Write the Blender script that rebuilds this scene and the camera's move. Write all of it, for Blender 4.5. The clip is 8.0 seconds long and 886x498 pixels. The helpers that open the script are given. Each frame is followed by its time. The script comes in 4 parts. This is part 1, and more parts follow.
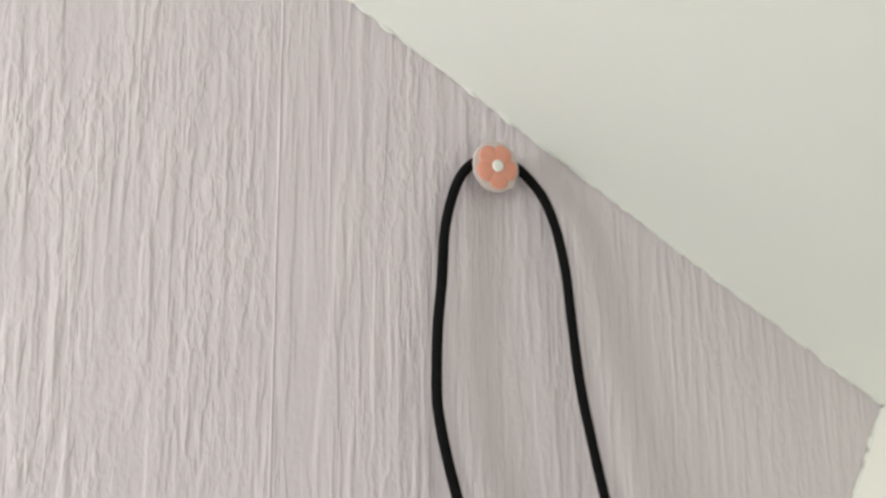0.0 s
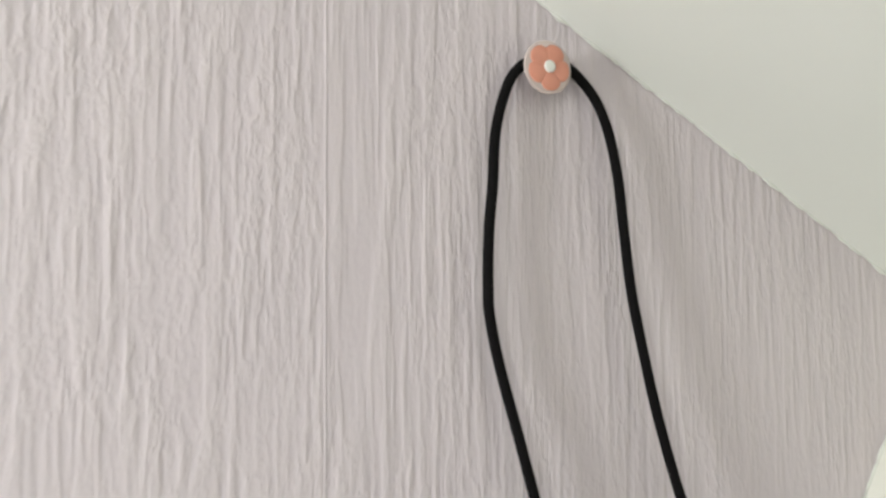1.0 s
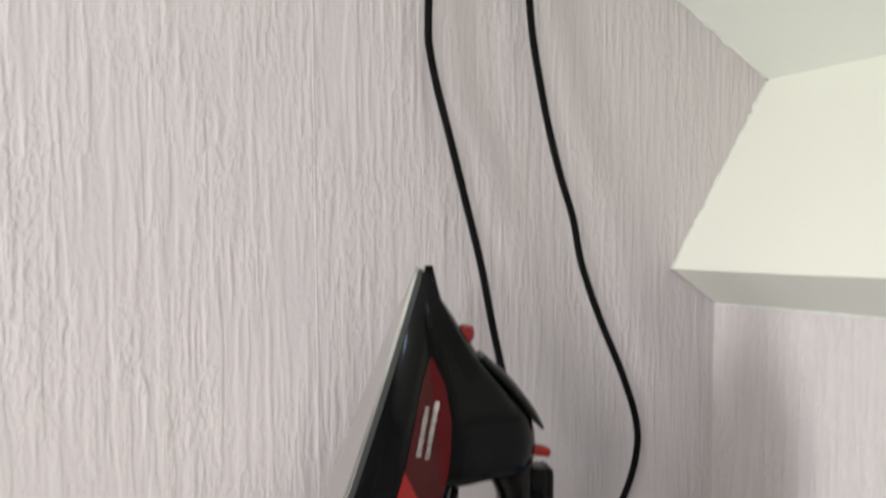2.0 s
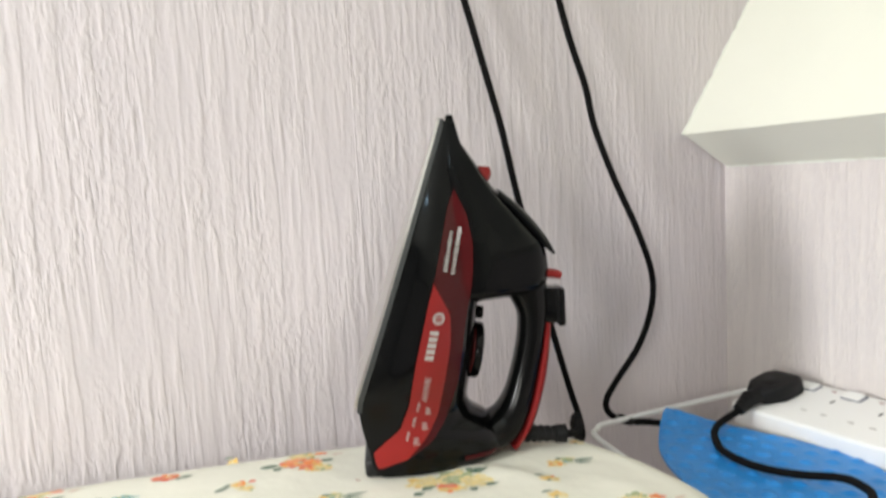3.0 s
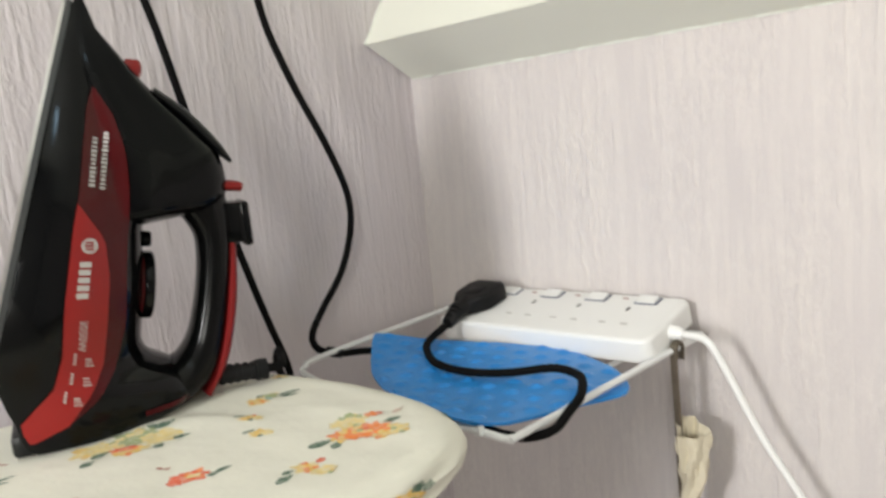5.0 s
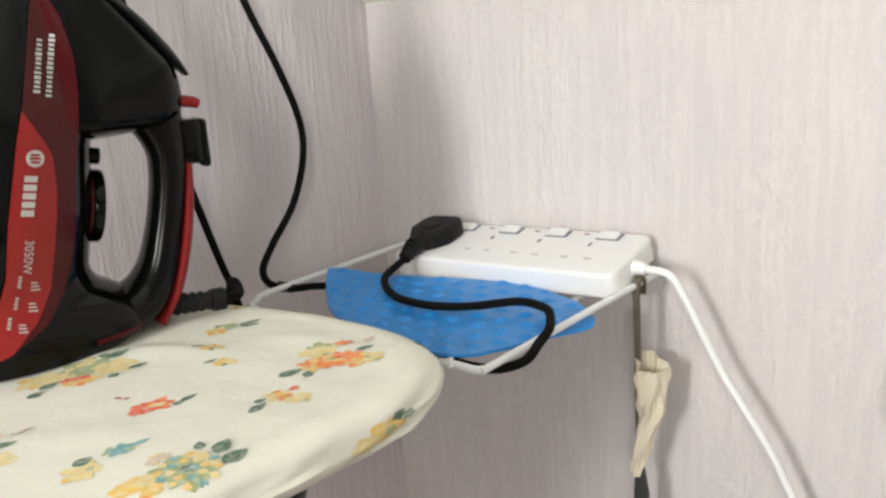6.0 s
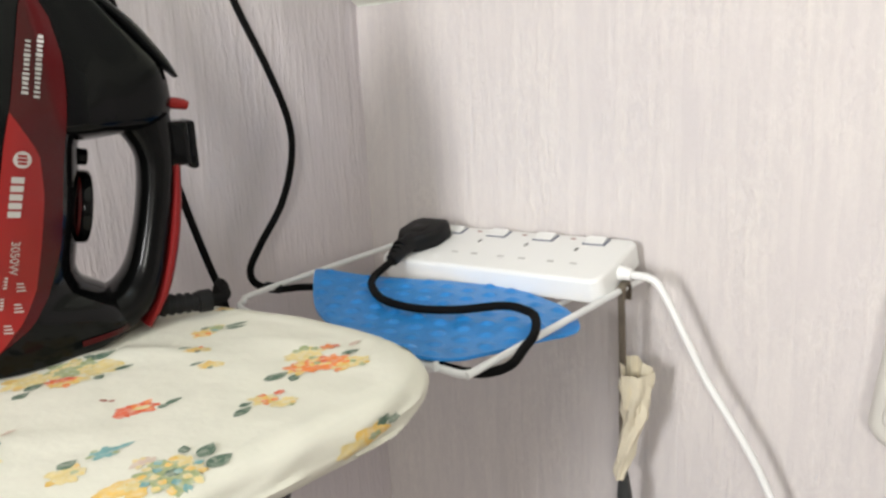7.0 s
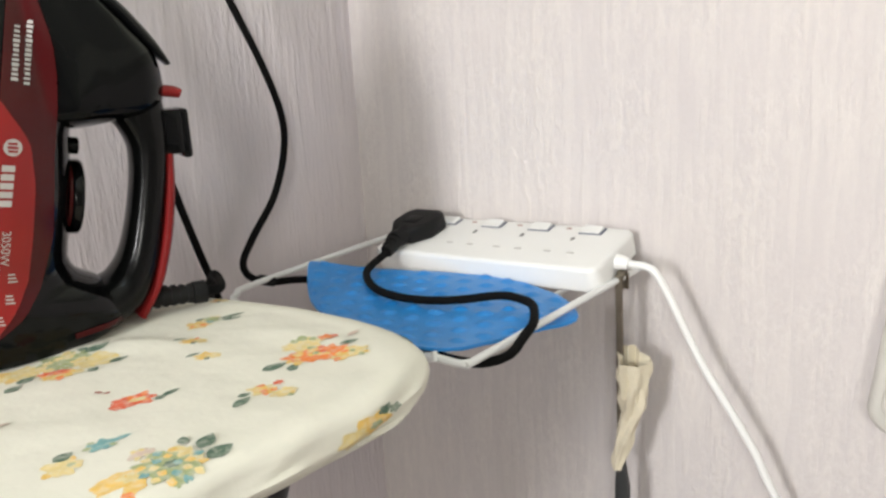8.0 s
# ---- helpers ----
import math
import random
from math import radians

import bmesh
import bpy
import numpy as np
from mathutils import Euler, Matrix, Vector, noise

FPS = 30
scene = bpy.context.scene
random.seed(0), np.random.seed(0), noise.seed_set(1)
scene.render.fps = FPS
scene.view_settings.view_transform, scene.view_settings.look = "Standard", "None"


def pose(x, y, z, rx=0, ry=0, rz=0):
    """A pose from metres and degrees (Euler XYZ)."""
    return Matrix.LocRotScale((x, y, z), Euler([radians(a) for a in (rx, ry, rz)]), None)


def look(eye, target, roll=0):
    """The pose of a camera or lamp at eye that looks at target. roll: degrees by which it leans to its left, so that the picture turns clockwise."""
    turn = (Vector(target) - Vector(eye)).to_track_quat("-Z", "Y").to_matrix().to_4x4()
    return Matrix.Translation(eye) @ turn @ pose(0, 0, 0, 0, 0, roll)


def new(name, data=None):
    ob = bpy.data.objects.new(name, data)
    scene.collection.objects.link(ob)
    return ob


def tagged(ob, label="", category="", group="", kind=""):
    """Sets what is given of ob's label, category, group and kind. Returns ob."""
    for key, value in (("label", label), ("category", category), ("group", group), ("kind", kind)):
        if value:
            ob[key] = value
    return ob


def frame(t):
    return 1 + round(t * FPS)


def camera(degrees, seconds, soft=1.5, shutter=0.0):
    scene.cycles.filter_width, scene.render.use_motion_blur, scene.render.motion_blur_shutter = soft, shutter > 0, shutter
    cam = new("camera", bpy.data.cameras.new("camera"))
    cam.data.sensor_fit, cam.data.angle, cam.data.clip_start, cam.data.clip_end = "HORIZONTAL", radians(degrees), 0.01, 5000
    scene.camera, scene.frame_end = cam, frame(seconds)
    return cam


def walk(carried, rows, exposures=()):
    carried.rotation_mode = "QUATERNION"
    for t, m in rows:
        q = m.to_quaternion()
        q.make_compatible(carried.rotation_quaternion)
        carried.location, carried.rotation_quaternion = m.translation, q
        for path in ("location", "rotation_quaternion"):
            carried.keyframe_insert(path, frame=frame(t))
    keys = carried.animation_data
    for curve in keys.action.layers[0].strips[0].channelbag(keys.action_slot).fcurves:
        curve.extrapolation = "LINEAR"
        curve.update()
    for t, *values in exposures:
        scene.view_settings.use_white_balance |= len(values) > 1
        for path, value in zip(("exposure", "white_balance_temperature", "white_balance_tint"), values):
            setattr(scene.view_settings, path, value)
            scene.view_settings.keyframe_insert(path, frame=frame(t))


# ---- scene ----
cam = camera(56.7, 8.0, soft=2.6, shutter=0.4)
PATH = [
    (0, (-0.525, -0.428, 1.339), (0.356, 1.326, 1.724), -0.7),
    (0.5, (-0.499, -0.392, 1.340), (0.290, 1.403, 1.733), -1.3),
    (1, (-0.534, -0.415, 1.337), (0.300, 1.395, 1.508), -0.6),
    (1.2, (-0.561, -0.460, 1.323), (0.287, 1.344, 1.478), -0.4),
    (1.5, (-0.587, -0.526, 1.281), (0.330, 1.252, 1.267), -0.3),
    (1.7, (-0.598, -0.548, 1.256), (0.365, 1.203, 1.162), 0.1),
    (2.8, (-0.637, -0.680, 1.156), (0.150, 1.151, 0.989), -2.9),
    (3, (-0.635, -0.679, 1.156), (0.169, 1.135, 0.903), -3.2),
    (3.5, (-0.628, -0.677, 1.142), (0.139, 1.139, 0.796), -3.6),
    (4, (-0.595, -0.655, 1.126), (0.468, 1.009, 0.806), -4.4),
    (4.5, (-0.601, -0.638, 1.113), (0.613, 0.907, 0.738), -4.8),
    (5, (-0.59, -0.625, 1.1), (0.784, 0.78, 0.726), -5.8),
    (5.2, (-0.592, -0.616, 1.092), (0.805, 0.744, 0.650), -5.6),
    (6.3, (-0.602, -0.587, 1.083), (0.876, 0.662, 0.578), -3.4),
    (6.5, (-0.604, -0.586, 1.083), (0.863, 0.673, 0.572), -3.3),
    (7, (-0.599, -0.593, 1.088), (0.888, 0.643, 0.577), -2.9),
    (7.5, (-0.599, -0.591, 1.084), (0.905, 0.621, 0.564), -3.0),
    (8, (-0.6, -0.585, 1.082), (0.904, 0.626, 0.562), -3.1),
]
walk(cam, [(t, look(eye, target, roll)) for t, eye, target, roll in PATH],
     [(0.0, -0.11, 6420, 10.5), (1.7, -0.11, 6420, 10.5), (2.8, 0.17, 6460, 10), (3.0, 0.21, 6480, 9), (3.6, 0.31, 6560, 9), (4.2, 0.11, 6620, 8.5),
      (5.0, 0.06, 6590, 9), (6.5, 0.17, 6530, 10), (8.0, 0.18, 6540, 10)])

# ---- daylight: an overcast sky, let in by two side windows ----
world = bpy.data.worlds.new("sky")
scene.world = world
world.use_nodes = True
wn = world.node_tree
sky = wn.nodes.new("ShaderNodeTexSky")
sky.sky_type, sky.sun_disc, sky.sun_elevation, sky.sun_rotation = "NISHITA", False, radians(40), radians(-60)
wn.links.new(sky.outputs[0], wn.nodes["Background"].inputs[0])
wn.nodes["Background"].inputs[1].default_value = 0.12


def window_light(name, m, w, h, power, colour):
    lamp = bpy.data.lights.new(name, "AREA")
    lamp.shape, lamp.size, lamp.size_y, lamp.energy, lamp.color = "RECTANGLE", w, h, power, colour
    new(name, lamp).matrix_world = m


window_light("near_daylight", look((-1.93, -0.42, 1.39), (-0.9, -0.42, 1.28)), 0.24, 0.46, 19.5, (0.985, 0.985, 0.985))
window_light("far_daylight", look((-1.93, -1.48, 1.36), (-0.9, -1.00, 1.28)), 0.36, 0.50, 11.5, (1.0, 0.98, 0.92))
window_light("roof_daylight", look((-0.96, -0.79, 1.972), (-0.96 - 0.548, -0.79, 0.972)), 0.15, 0.19, 1.4, (0.56, 0.80, 1.0))


# ---- materials ----
def mat(name, colour, rough=0.6, metal=0.0, spec=0.5, coat=0.0, var=0.0, var_scale=20.0, bump=0.0, bump_scale=200.0, rough_var=0.0):
    """A plain surface with two scales of unevenness in colour, gloss and relief."""
    m = bpy.data.materials.new(name)
    m.use_nodes = True
    nt = m.node_tree
    b = nt.nodes["Principled BSDF"]
    b.inputs["Base Color"].default_value = (*colour, 1)
    b.inputs["Roughness"].default_value = rough
    b.inputs["Metallic"].default_value = metal
    b.inputs["Specular IOR Level"].default_value = spec
    b.inputs["Coat Weight"].default_value = coat
    tc = nt.nodes.new("ShaderNodeTexCoord")
    if var or rough_var:
        n1 = nt.nodes.new("ShaderNodeTexNoise")
        n1.inputs["Scale"].default_value, n1.inputs["Detail"].default_value = var_scale, 6
        nt.links.new(tc.outputs["Object"], n1.inputs["Vector"])
    if var:
        mix = nt.nodes.new("ShaderNodeMix")
        mix.data_type = "RGBA"
        mix.inputs["A"].default_value = (*[c * (1 - var) for c in colour], 1)
        mix.inputs["B"].default_value = (*[min(1, c * (1 + var)) for c in colour], 1)
        nt.links.new(n1.outputs["Fac"], mix.inputs["Factor"])
        nt.links.new(mix.outputs["Result"], b.inputs["Base Color"])
    if rough_var:
        mr = nt.nodes.new("ShaderNodeMapRange")
        mr.inputs["To Min"].default_value, mr.inputs["To Max"].default_value = rough - rough_var, rough + rough_var
        nt.links.new(n1.outputs["Fac"], mr.inputs["Value"])
        nt.links.new(mr.outputs["Result"], b.inputs["Roughness"])
    if bump:
        n2 = nt.nodes.new("ShaderNodeTexNoise")
        n2.inputs["Scale"].default_value, n2.inputs["Detail"].default_value = bump_scale, 4
        nt.links.new(tc.outputs["Object"], n2.inputs["Vector"])
        bp = nt.nodes.new("ShaderNodeBump")
        bp.inputs["Strength"].default_value, bp.inputs["Distance"].default_value = 1.0, bump
        nt.links.new(n2.outputs["Fac"], bp.inputs["Height"])
        nt.links.new(bp.outputs["Normal"], b.inputs["Normal"])
    return m


def wallpaper(name, depth, colour, tint, relief_tone=0.2, strands=0.46, wrinkles=0.74):
    """Painted relief wallpaper: long upright ridges, short wrinkles and fine grain."""
    m = bpy.data.materials.new(name)
    m.use_nodes = True
    nt = m.node_tree
    b = nt.nodes["Principled BSDF"]
    b.inputs["Roughness"].default_value = 0.62
    b.inputs["Specular IOR Level"].default_value = 0.3
    tc = nt.nodes.new("ShaderNodeTexCoord")

    def noise_at(scale, stretch, detail, distort, rough=0.5):
        mp = nt.nodes.new("ShaderNodeMapping")
        mp.inputs["Scale"].default_value = (scale, scale, scale * stretch)
        nt.links.new(tc.outputs["Object"], mp.inputs["Vector"])
        n = nt.nodes.new("ShaderNodeTexNoise")
        n.inputs["Scale"].default_value, n.inputs["Detail"].default_value = 1.0, detail
        n.inputs["Distortion"].default_value, n.inputs["Roughness"].default_value = distort, rough
        nt.links.new(mp.outputs["Vector"], n.inputs["Vector"])
        return n.outputs["Fac"]

    def math_node(op, a, c=None):
        n = nt.nodes.new("ShaderNodeMath")
        n.operation = op
        for k, v in enumerate((a, c)):
            if v is None:
                continue
            if isinstance(v, (int, float)):
                n.inputs[k].default_value = v
            else:
                nt.links.new(v, n.inputs[k])
        return n.outputs[0]

    def step(fac, lo, hi):
        mr = nt.nodes.new("ShaderNodeMapRange")
        mr.interpolation_type = "SMOOTHSTEP"
        mr.inputs["From Min"].default_value, mr.inputs["From Max"].default_value = lo, hi
        nt.links.new(fac, mr.inputs["Value"])
        return mr.outputs["Result"]

    broad = noise_at(110, 0.085, 1.0, 0.0)
    thin = noise_at(250, 0.10, 1.0, 0.0)
    crinkle = noise_at(230, 0.36, 2.0, 0.25)
    patch = noise_at(17, 0.5, 2.0, 0.0)
    bare = noise_at(26, 0.35, 1.0, 0.0)
    h = math_node("MULTIPLY", step(broad, 0.43, 0.61), 0.66)
    h = math_node("ADD", h, math_node("MULTIPLY", math_node("MULTIPLY", step(thin, 0.46, 0.63), step(bare, 0.38, 0.60)), strands))
    h = math_node("ADD", h, math_node("MULTIPLY", math_node("MULTIPLY", step(crinkle, 0.36, 0.70), step(patch, 0.26, 0.70)), wrinkles))
    h = math_node("ADD", h, math_node("MULTIPLY", noise_at(330, 0.6, 2.0, 0.0), 0.45))
    bp = nt.nodes.new("ShaderNodeBump")
    bp.inputs["Strength"].default_value, bp.inputs["Distance"].default_value = 1.0, depth
    nt.links.new(h, bp.inputs["Height"])
    nt.links.new(bp.outputs["Normal"], b.inputs["Normal"])
    soil = noise_at(6, 0.6, 4.0, 0.0)
    # random soiling, plus the relief height: ridges lean to the tint, hollows to the colour
    tone_mix = math_node("ADD", math_node("MULTIPLY", soil, 0.75), math_node("MULTIPLY", h, relief_tone))
    mix = nt.nodes.new("ShaderNodeMix")
    mix.data_type = "RGBA"
    mix.inputs["A"].default_value, mix.inputs["B"].default_value = (*colour, 1), (*tint, 1)
    nt.links.new(tone_mix, mix.inputs["Factor"])
    nt.links.new(mix.outputs["Result"], b.inputs["Base Color"])
    return m


PAPER = wallpaper("lilac_relief_wallpaper", 0.00060, (0.604, 0.556, 0.584), (0.671, 0.621, 0.621), 0.25)
PAPER_FLAT = wallpaper("lilac_relief_wallpaper_shallow", 0.00058, (0.560, 0.518, 0.525), (0.705, 0.658, 0.627), 0.28, 0.28, 1.0)
CEILING = mat("cream_ceiling_paint", (0.765, 0.79, 0.725), 0.7, var=0.02, var_scale=9, bump=0.0004, bump_scale=60)
BEAM = mat("cream_gloss_paint", (0.76, 0.765, 0.68), 0.55, var=0.02, var_scale=12, bump=0.0002, bump_scale=140)
CARPET = mat("beige_carpet", (0.24, 0.20, 0.17), 0.95, var=0.25, var_scale=60, bump=0.003, bump_scale=500)
WHITE_FRAME = mat("white_window_paint", (0.8, 0.8, 0.78), 0.4, var=0.02)
CLOTH = mat("cream_cotton", (0.735, 0.720, 0.625), 0.85, spec=0.2, var=0.08, var_scale=14, bump=0.0014, bump_scale=38)
GLOSS_BLACK = mat("gloss_black_plastic", (0.0030, 0.0033, 0.0036), 0.09, spec=0.20, var=0.1, rough_var=0.02, var_scale=40)
# the body's gloss black again, specular lowered to imitate a dark reflection
SHELL_DARK_GLOSS = mat("gloss_black_plastic_dark_reflection", (0.0030, 0.0033, 0.0036), 0.12, spec=0.12, var=0.1, rough_var=0.03, var_scale=40)
GRIP_BLACK = mat("grip_black_plastic", (0.0028, 0.0030, 0.0030), 0.20, spec=0.20, var=0.1, rough_var=0.06, var_scale=30)
SATIN_BLACK = mat("satin_black_plastic", (0.008, 0.0085, 0.009), 0.30, spec=0.35, bump=0.00008, bump_scale=900, var=0.1)
DARK_GREY = mat("dark_grey_plastic", (0.030, 0.032, 0.032), 0.45, bump=0.0001, bump_scale=1200, var=0.1)
RED = mat("red_plastic", (0.27, 0.012, 0.011), 0.30, spec=0.35, var=0.06, var_scale=40)
DARK_RED = mat("smoked_red_plastic", (0.060, 0.006, 0.007), 0.14, spec=0.22, var=0.15, var_scale=30)
TRIM_RED = mat("deep_red_plastic", (0.17, 0.010, 0.010), 0.34, spec=0.25, var=0.08, var_scale=40)
STEEL = mat("soleplate_steel", (0.62, 0.60, 0.58), 0.3, metal=1.0, var=0.05)
PRINT_WHITE = mat("pale_print", (0.50, 0.48, 0.46), 0.5, var=0.05)
RUBBER = mat("black_rubber", (0.0045, 0.0045, 0.005), 0.5, spec=0.25, var=0.2, var_scale=80, bump=0.0001, bump_scale=700)
BRAID = mat("black_textile_braid", (0.0045, 0.0042, 0.0042), 0.85, spec=0.12, var=0.5, var_scale=900, bump=0.0004, bump_scale=1100)
SILICONE = mat("blue_silicone", (0.016, 0.250, 0.69), 0.34, var=0.12, var_scale=30, bump=0.0002, bump_scale=300)
WHITE_PLASTIC = mat("white_plastic", (0.82, 0.82, 0.80), 0.35, var=0.02, var_scale=25, rough_var=0.05)
SLOT = mat("dark_slot", (0.13, 0.125, 0.125), 0.7, var=0.1)
SWITCH_EDGE = mat("slate_switch_surround", (0.16, 0.17, 0.22), 0.5, var=0.1)
WIRE_WHITE = mat("white_coated_wire", (0.78, 0.79, 0.78), 0.35, var=0.05, var_scale=60)
GUNMETAL = mat("tarnished_metal", (0.20, 0.17, 0.13), 0.42, metal=0.8, var=0.4, var_scale=90, bump=0.0002, bump_scale=300)
TAPE = mat("aged_masking_tape", (0.70, 0.63, 0.48), 0.7, var=0.16, var_scale=70, bump=0.0006, bump_scale=160)
LEG_BLACK = mat("black_tube_paint", (0.012, 0.012, 0.013), 0.4, var=0.2)
PEACH = mat("peach_enamel", (0.66, 0.29, 0.20), 0.25, var=0.12, var_scale=180)
PEARL = mat("pearl_white", (0.78, 0.80, 0.74), 0.25, var=0.04)
BOX_GREY = mat("milky_plastic", (0.62, 0.60, 0.55), 0.5, var=0.05, var_scale=20)


def ink(name, colour):
    """Dye in cotton: washed out in specks where the cream cloth shows through."""
    m = mat(name, colour, 0.85, spec=0.2, var=0.25, var_scale=180)
    nt = m.node_tree
    b = nt.nodes["Principled BSDF"]
    dyed = b.inputs["Base Color"].links[0].from_socket
    tc = nt.nodes.new("ShaderNodeTexCoord")
    n = nt.nodes.new("ShaderNodeTexNoise")
    n.inputs["Scale"].default_value, n.inputs["Detail"].default_value = 300, 3
    nt.links.new(tc.outputs["Object"], n.inputs["Vector"])
    mr = nt.nodes.new("ShaderNodeMapRange")
    mr.inputs["From Min"].default_value, mr.inputs["From Max"].default_value = 0.42, 0.68
    mr.inputs["To Min"].default_value, mr.inputs["To Max"].default_value = 0.03, 0.42
    nt.links.new(n.outputs["Fac"], mr.inputs["Value"])
    mix = nt.nodes.new("ShaderNodeMix")
    mix.data_type = "RGBA"
    mix.inputs["B"].default_value = (0.735, 0.720, 0.625, 1)
    nt.links.new(mr.outputs["Result"], mix.inputs["Factor"])
    nt.links.new(dyed, mix.inputs["A"])
    nt.links.new(mix.outputs["Result"], b.inputs["Base Color"])
    return m


INKS = {k: ink("print_" + k, c) for k, c in {
    "orange": (0.80, 0.22, 0.05), "coral": (0.70, 0.10, 0.035), "yellow": (0.76, 0.50, 0.13), "straw": (0.72, 0.58, 0.26),
    "leaf": (0.085, 0.150, 0.105), "sage": (0.34, 0.39, 0.20), "teal": (0.16, 0.36, 0.37), "rust": (0.36, 0.08, 0.05), "blush": (0.62, 0.48, 0.40)}.items()}


# ---- mesh helpers ----
def mesh_object(name, bm, material, parent=None, label="", smooth=True):
    me = bpy.data.meshes.new(name)
    bm.normal_update()
    bm.to_mesh(me)
    bm.free()
    for m in (material if isinstance(material, (list, tuple)) else [material]):
        me.materials.append(m)
    if smooth:
        me.polygons.foreach_set("use_smooth", [True] * len(me.polygons))
        me.set_sharp_from_angle(angle=radians(38))
    ob = new(name, me)
    if parent:
        ob.parent = parent
    if label:
        ob["label"] = label
    return ob


def part(name, bm, material, parent, label="", smooth=True):
    return mesh_object(name, bm, material, parent, label, smooth)


def thing(name, label, category, place=(0, 0, 0), turn=0.0, group="", kind=""):
    e = new(name)
    e.empty_display_size = 0.02
    e.matrix_world = pose(*place, 0, 0, turn)
    return tagged(e, label, category, group, kind)


def block(a, b, bevel=0.0, seg=2):
    bm = bmesh.new()
    bmesh.ops.create_cube(bm, size=1)
    for v in bm.verts:
        v.co = [a[i] if v.co[i] < 0 else b[i] for i in range(3)]
    if bevel:
        bmesh.ops.bevel(bm, geom=bm.edges[:], offset=bevel, segments=seg, affect="EDGES", profile=0.5)
    return bm


def prism(section, axis, lo, hi):
    """A closed section extruded along y (axis 1) or z (axis 2)."""
    bm = bmesh.new()
    put = (lambda p, q: (p[0], q, p[1])) if axis == 1 else (lambda p, q: (p[0], p[1], q))
    a = [bm.verts.new(put(p, lo)) for p in section]
    b = [bm.verts.new(put(p, hi)) for p in section]
    bm.faces.new(a)
    bm.faces.new(b[::-1])
    for i in range(len(a)):
        j = (i + 1) % len(a)
        bm.faces.new((a[j], a[i], b[i], b[j]))
    bmesh.ops.recalc_face_normals(bm, faces=bm.faces[:])
    return bm


def smooth_path(pts, n=8, closed=False):
    """Catmull-Rom through the points."""
    pts = [Vector(p) for p in pts]
    out, m = [], len(pts)
    get = (lambda i: pts[i % m]) if closed else (lambda i: pts[min(max(i, 0), m - 1)])
    for i in range(m if closed else m - 1):
        p0, p1, p2, p3 = get(i - 1), get(i), get(i + 1), get(i + 2)
        for k in range(n):
            t = k / n
            out.append(0.5 * (2 * p1 + (p2 - p0) * t + (2 * p0 - 5 * p1 + 4 * p2 - p3) * t * t + (3 * p1 - p0 - 3 * p2 + p3) * t ** 3))
    if not closed:
        out.append(pts[-1])
    return out


def sweep(path, sizes, seg=12, up=None, power=2.0):
    """A tube along the path; sizes: one (a, b) or one for each point; a lies across up, b along it."""
    bm = bmesh.new()
    path = [Vector(p) for p in path]
    if isinstance(sizes, (int, float)):
        sizes = [(sizes, sizes)] * len(path)
    elif isinstance(sizes[0], (int, float)):
        sizes = [tuple(sizes)] * len(path)
    rings, ref = [], None
    for i, p in enumerate(path):
        t = (path[min(i + 1, len(path) - 1)] - path[max(i - 1, 0)]).normalized()
        if up is not None:
            n = Vector(up)
        else:
            n = ref if ref is not None else (Vector((0, 0, 1)) if abs(t.z) < 0.9 else Vector((1, 0, 0)))
        n = (n - t * n.dot(t)).normalized()
        ref = n
        s = t.cross(n)
        ring = []
        for k in range(seg):
            a = 2 * math.pi * k / seg
            c, d = math.cos(a), math.sin(a)
            c, d = (math.copysign(abs(v) ** (2 / power), v) for v in (c, d))
            ring.append(bm.verts.new(p + s * c * sizes[i][0] + n * d * sizes[i][1]))
        rings.append(ring)
    for r0, r1 in zip(rings, rings[1:]):
        for k in range(seg):
            bm.faces.new((r0[k], r0[(k + 1) % seg], r1[(k + 1) % seg], r1[k]))
    bm.faces.new(rings[0][::-1])
    bm.faces.new(rings[-1])
    bmesh.ops.recalc_face_normals(bm, faces=bm.faces[:])
    return bm


def loft(rings, cap=True):
    bm = bmesh.new()
    vs = [[bm.verts.new(p) for p in r] for r in rings]
    for a, b in zip(vs, vs[1:]):
        for k in range(len(a)):
            j = (k + 1) % len(a)
            bm.faces.new((a[k], a[j], b[j], b[k]))
    if cap:
        bm.faces.new(vs[0][::-1])
        bm.faces.new(vs[-1])
    bmesh.ops.recalc_face_normals(bm, faces=bm.faces[:])
    return bm


def disc(radius, depth, seg=24, bevel=0.0):
    bm = bmesh.new()
    bmesh.ops.create_cone(bm, cap_ends=True, segments=seg, radius1=radius, radius2=radius, depth=depth)
    if bevel:
        rim = [e for e in bm.edges if len(e.link_faces) == 2 and abs(e.calc_face_angle(0)) > 1.0]
        bmesh.ops.bevel(bm, geom=rim, offset=bevel, segments=3, affect="EDGES", profile=0.5)
    return bm


def joined(parts):
    """Several bmeshes as one; parts: (bmesh, material index)."""
    bm = bmesh.new()
    for b, k in parts:
        vm = {v: bm.verts.new(v.co) for v in b.verts}
        for f in b.faces:
            g = bm.faces.new([vm[v] for v in f.verts])
            g.material_index = k
        b.free()
    return bm


def lerp_table(rows, v):
    rows = sorted(rows)
    if v <= rows[0][0]:
        return rows[0][1]
    for (a, x), (b, y) in zip(rows, rows[1:]):
        if v <= b:
            return x + (y - x) * (v - a) / (b - a)
    return rows[-1][1]


def rising(bm, rate=0.04):
    for v in bm.verts:
        v.co.z += rate * max(-v.co.y, 0)
    return bm


# ---- the attic corner ----
SLOPE = 0.548                                 # fall of the roof ceiling for each metre


def ceiling_z(x):
    return 1.3386 + (0.0689 - x) * SLOPE


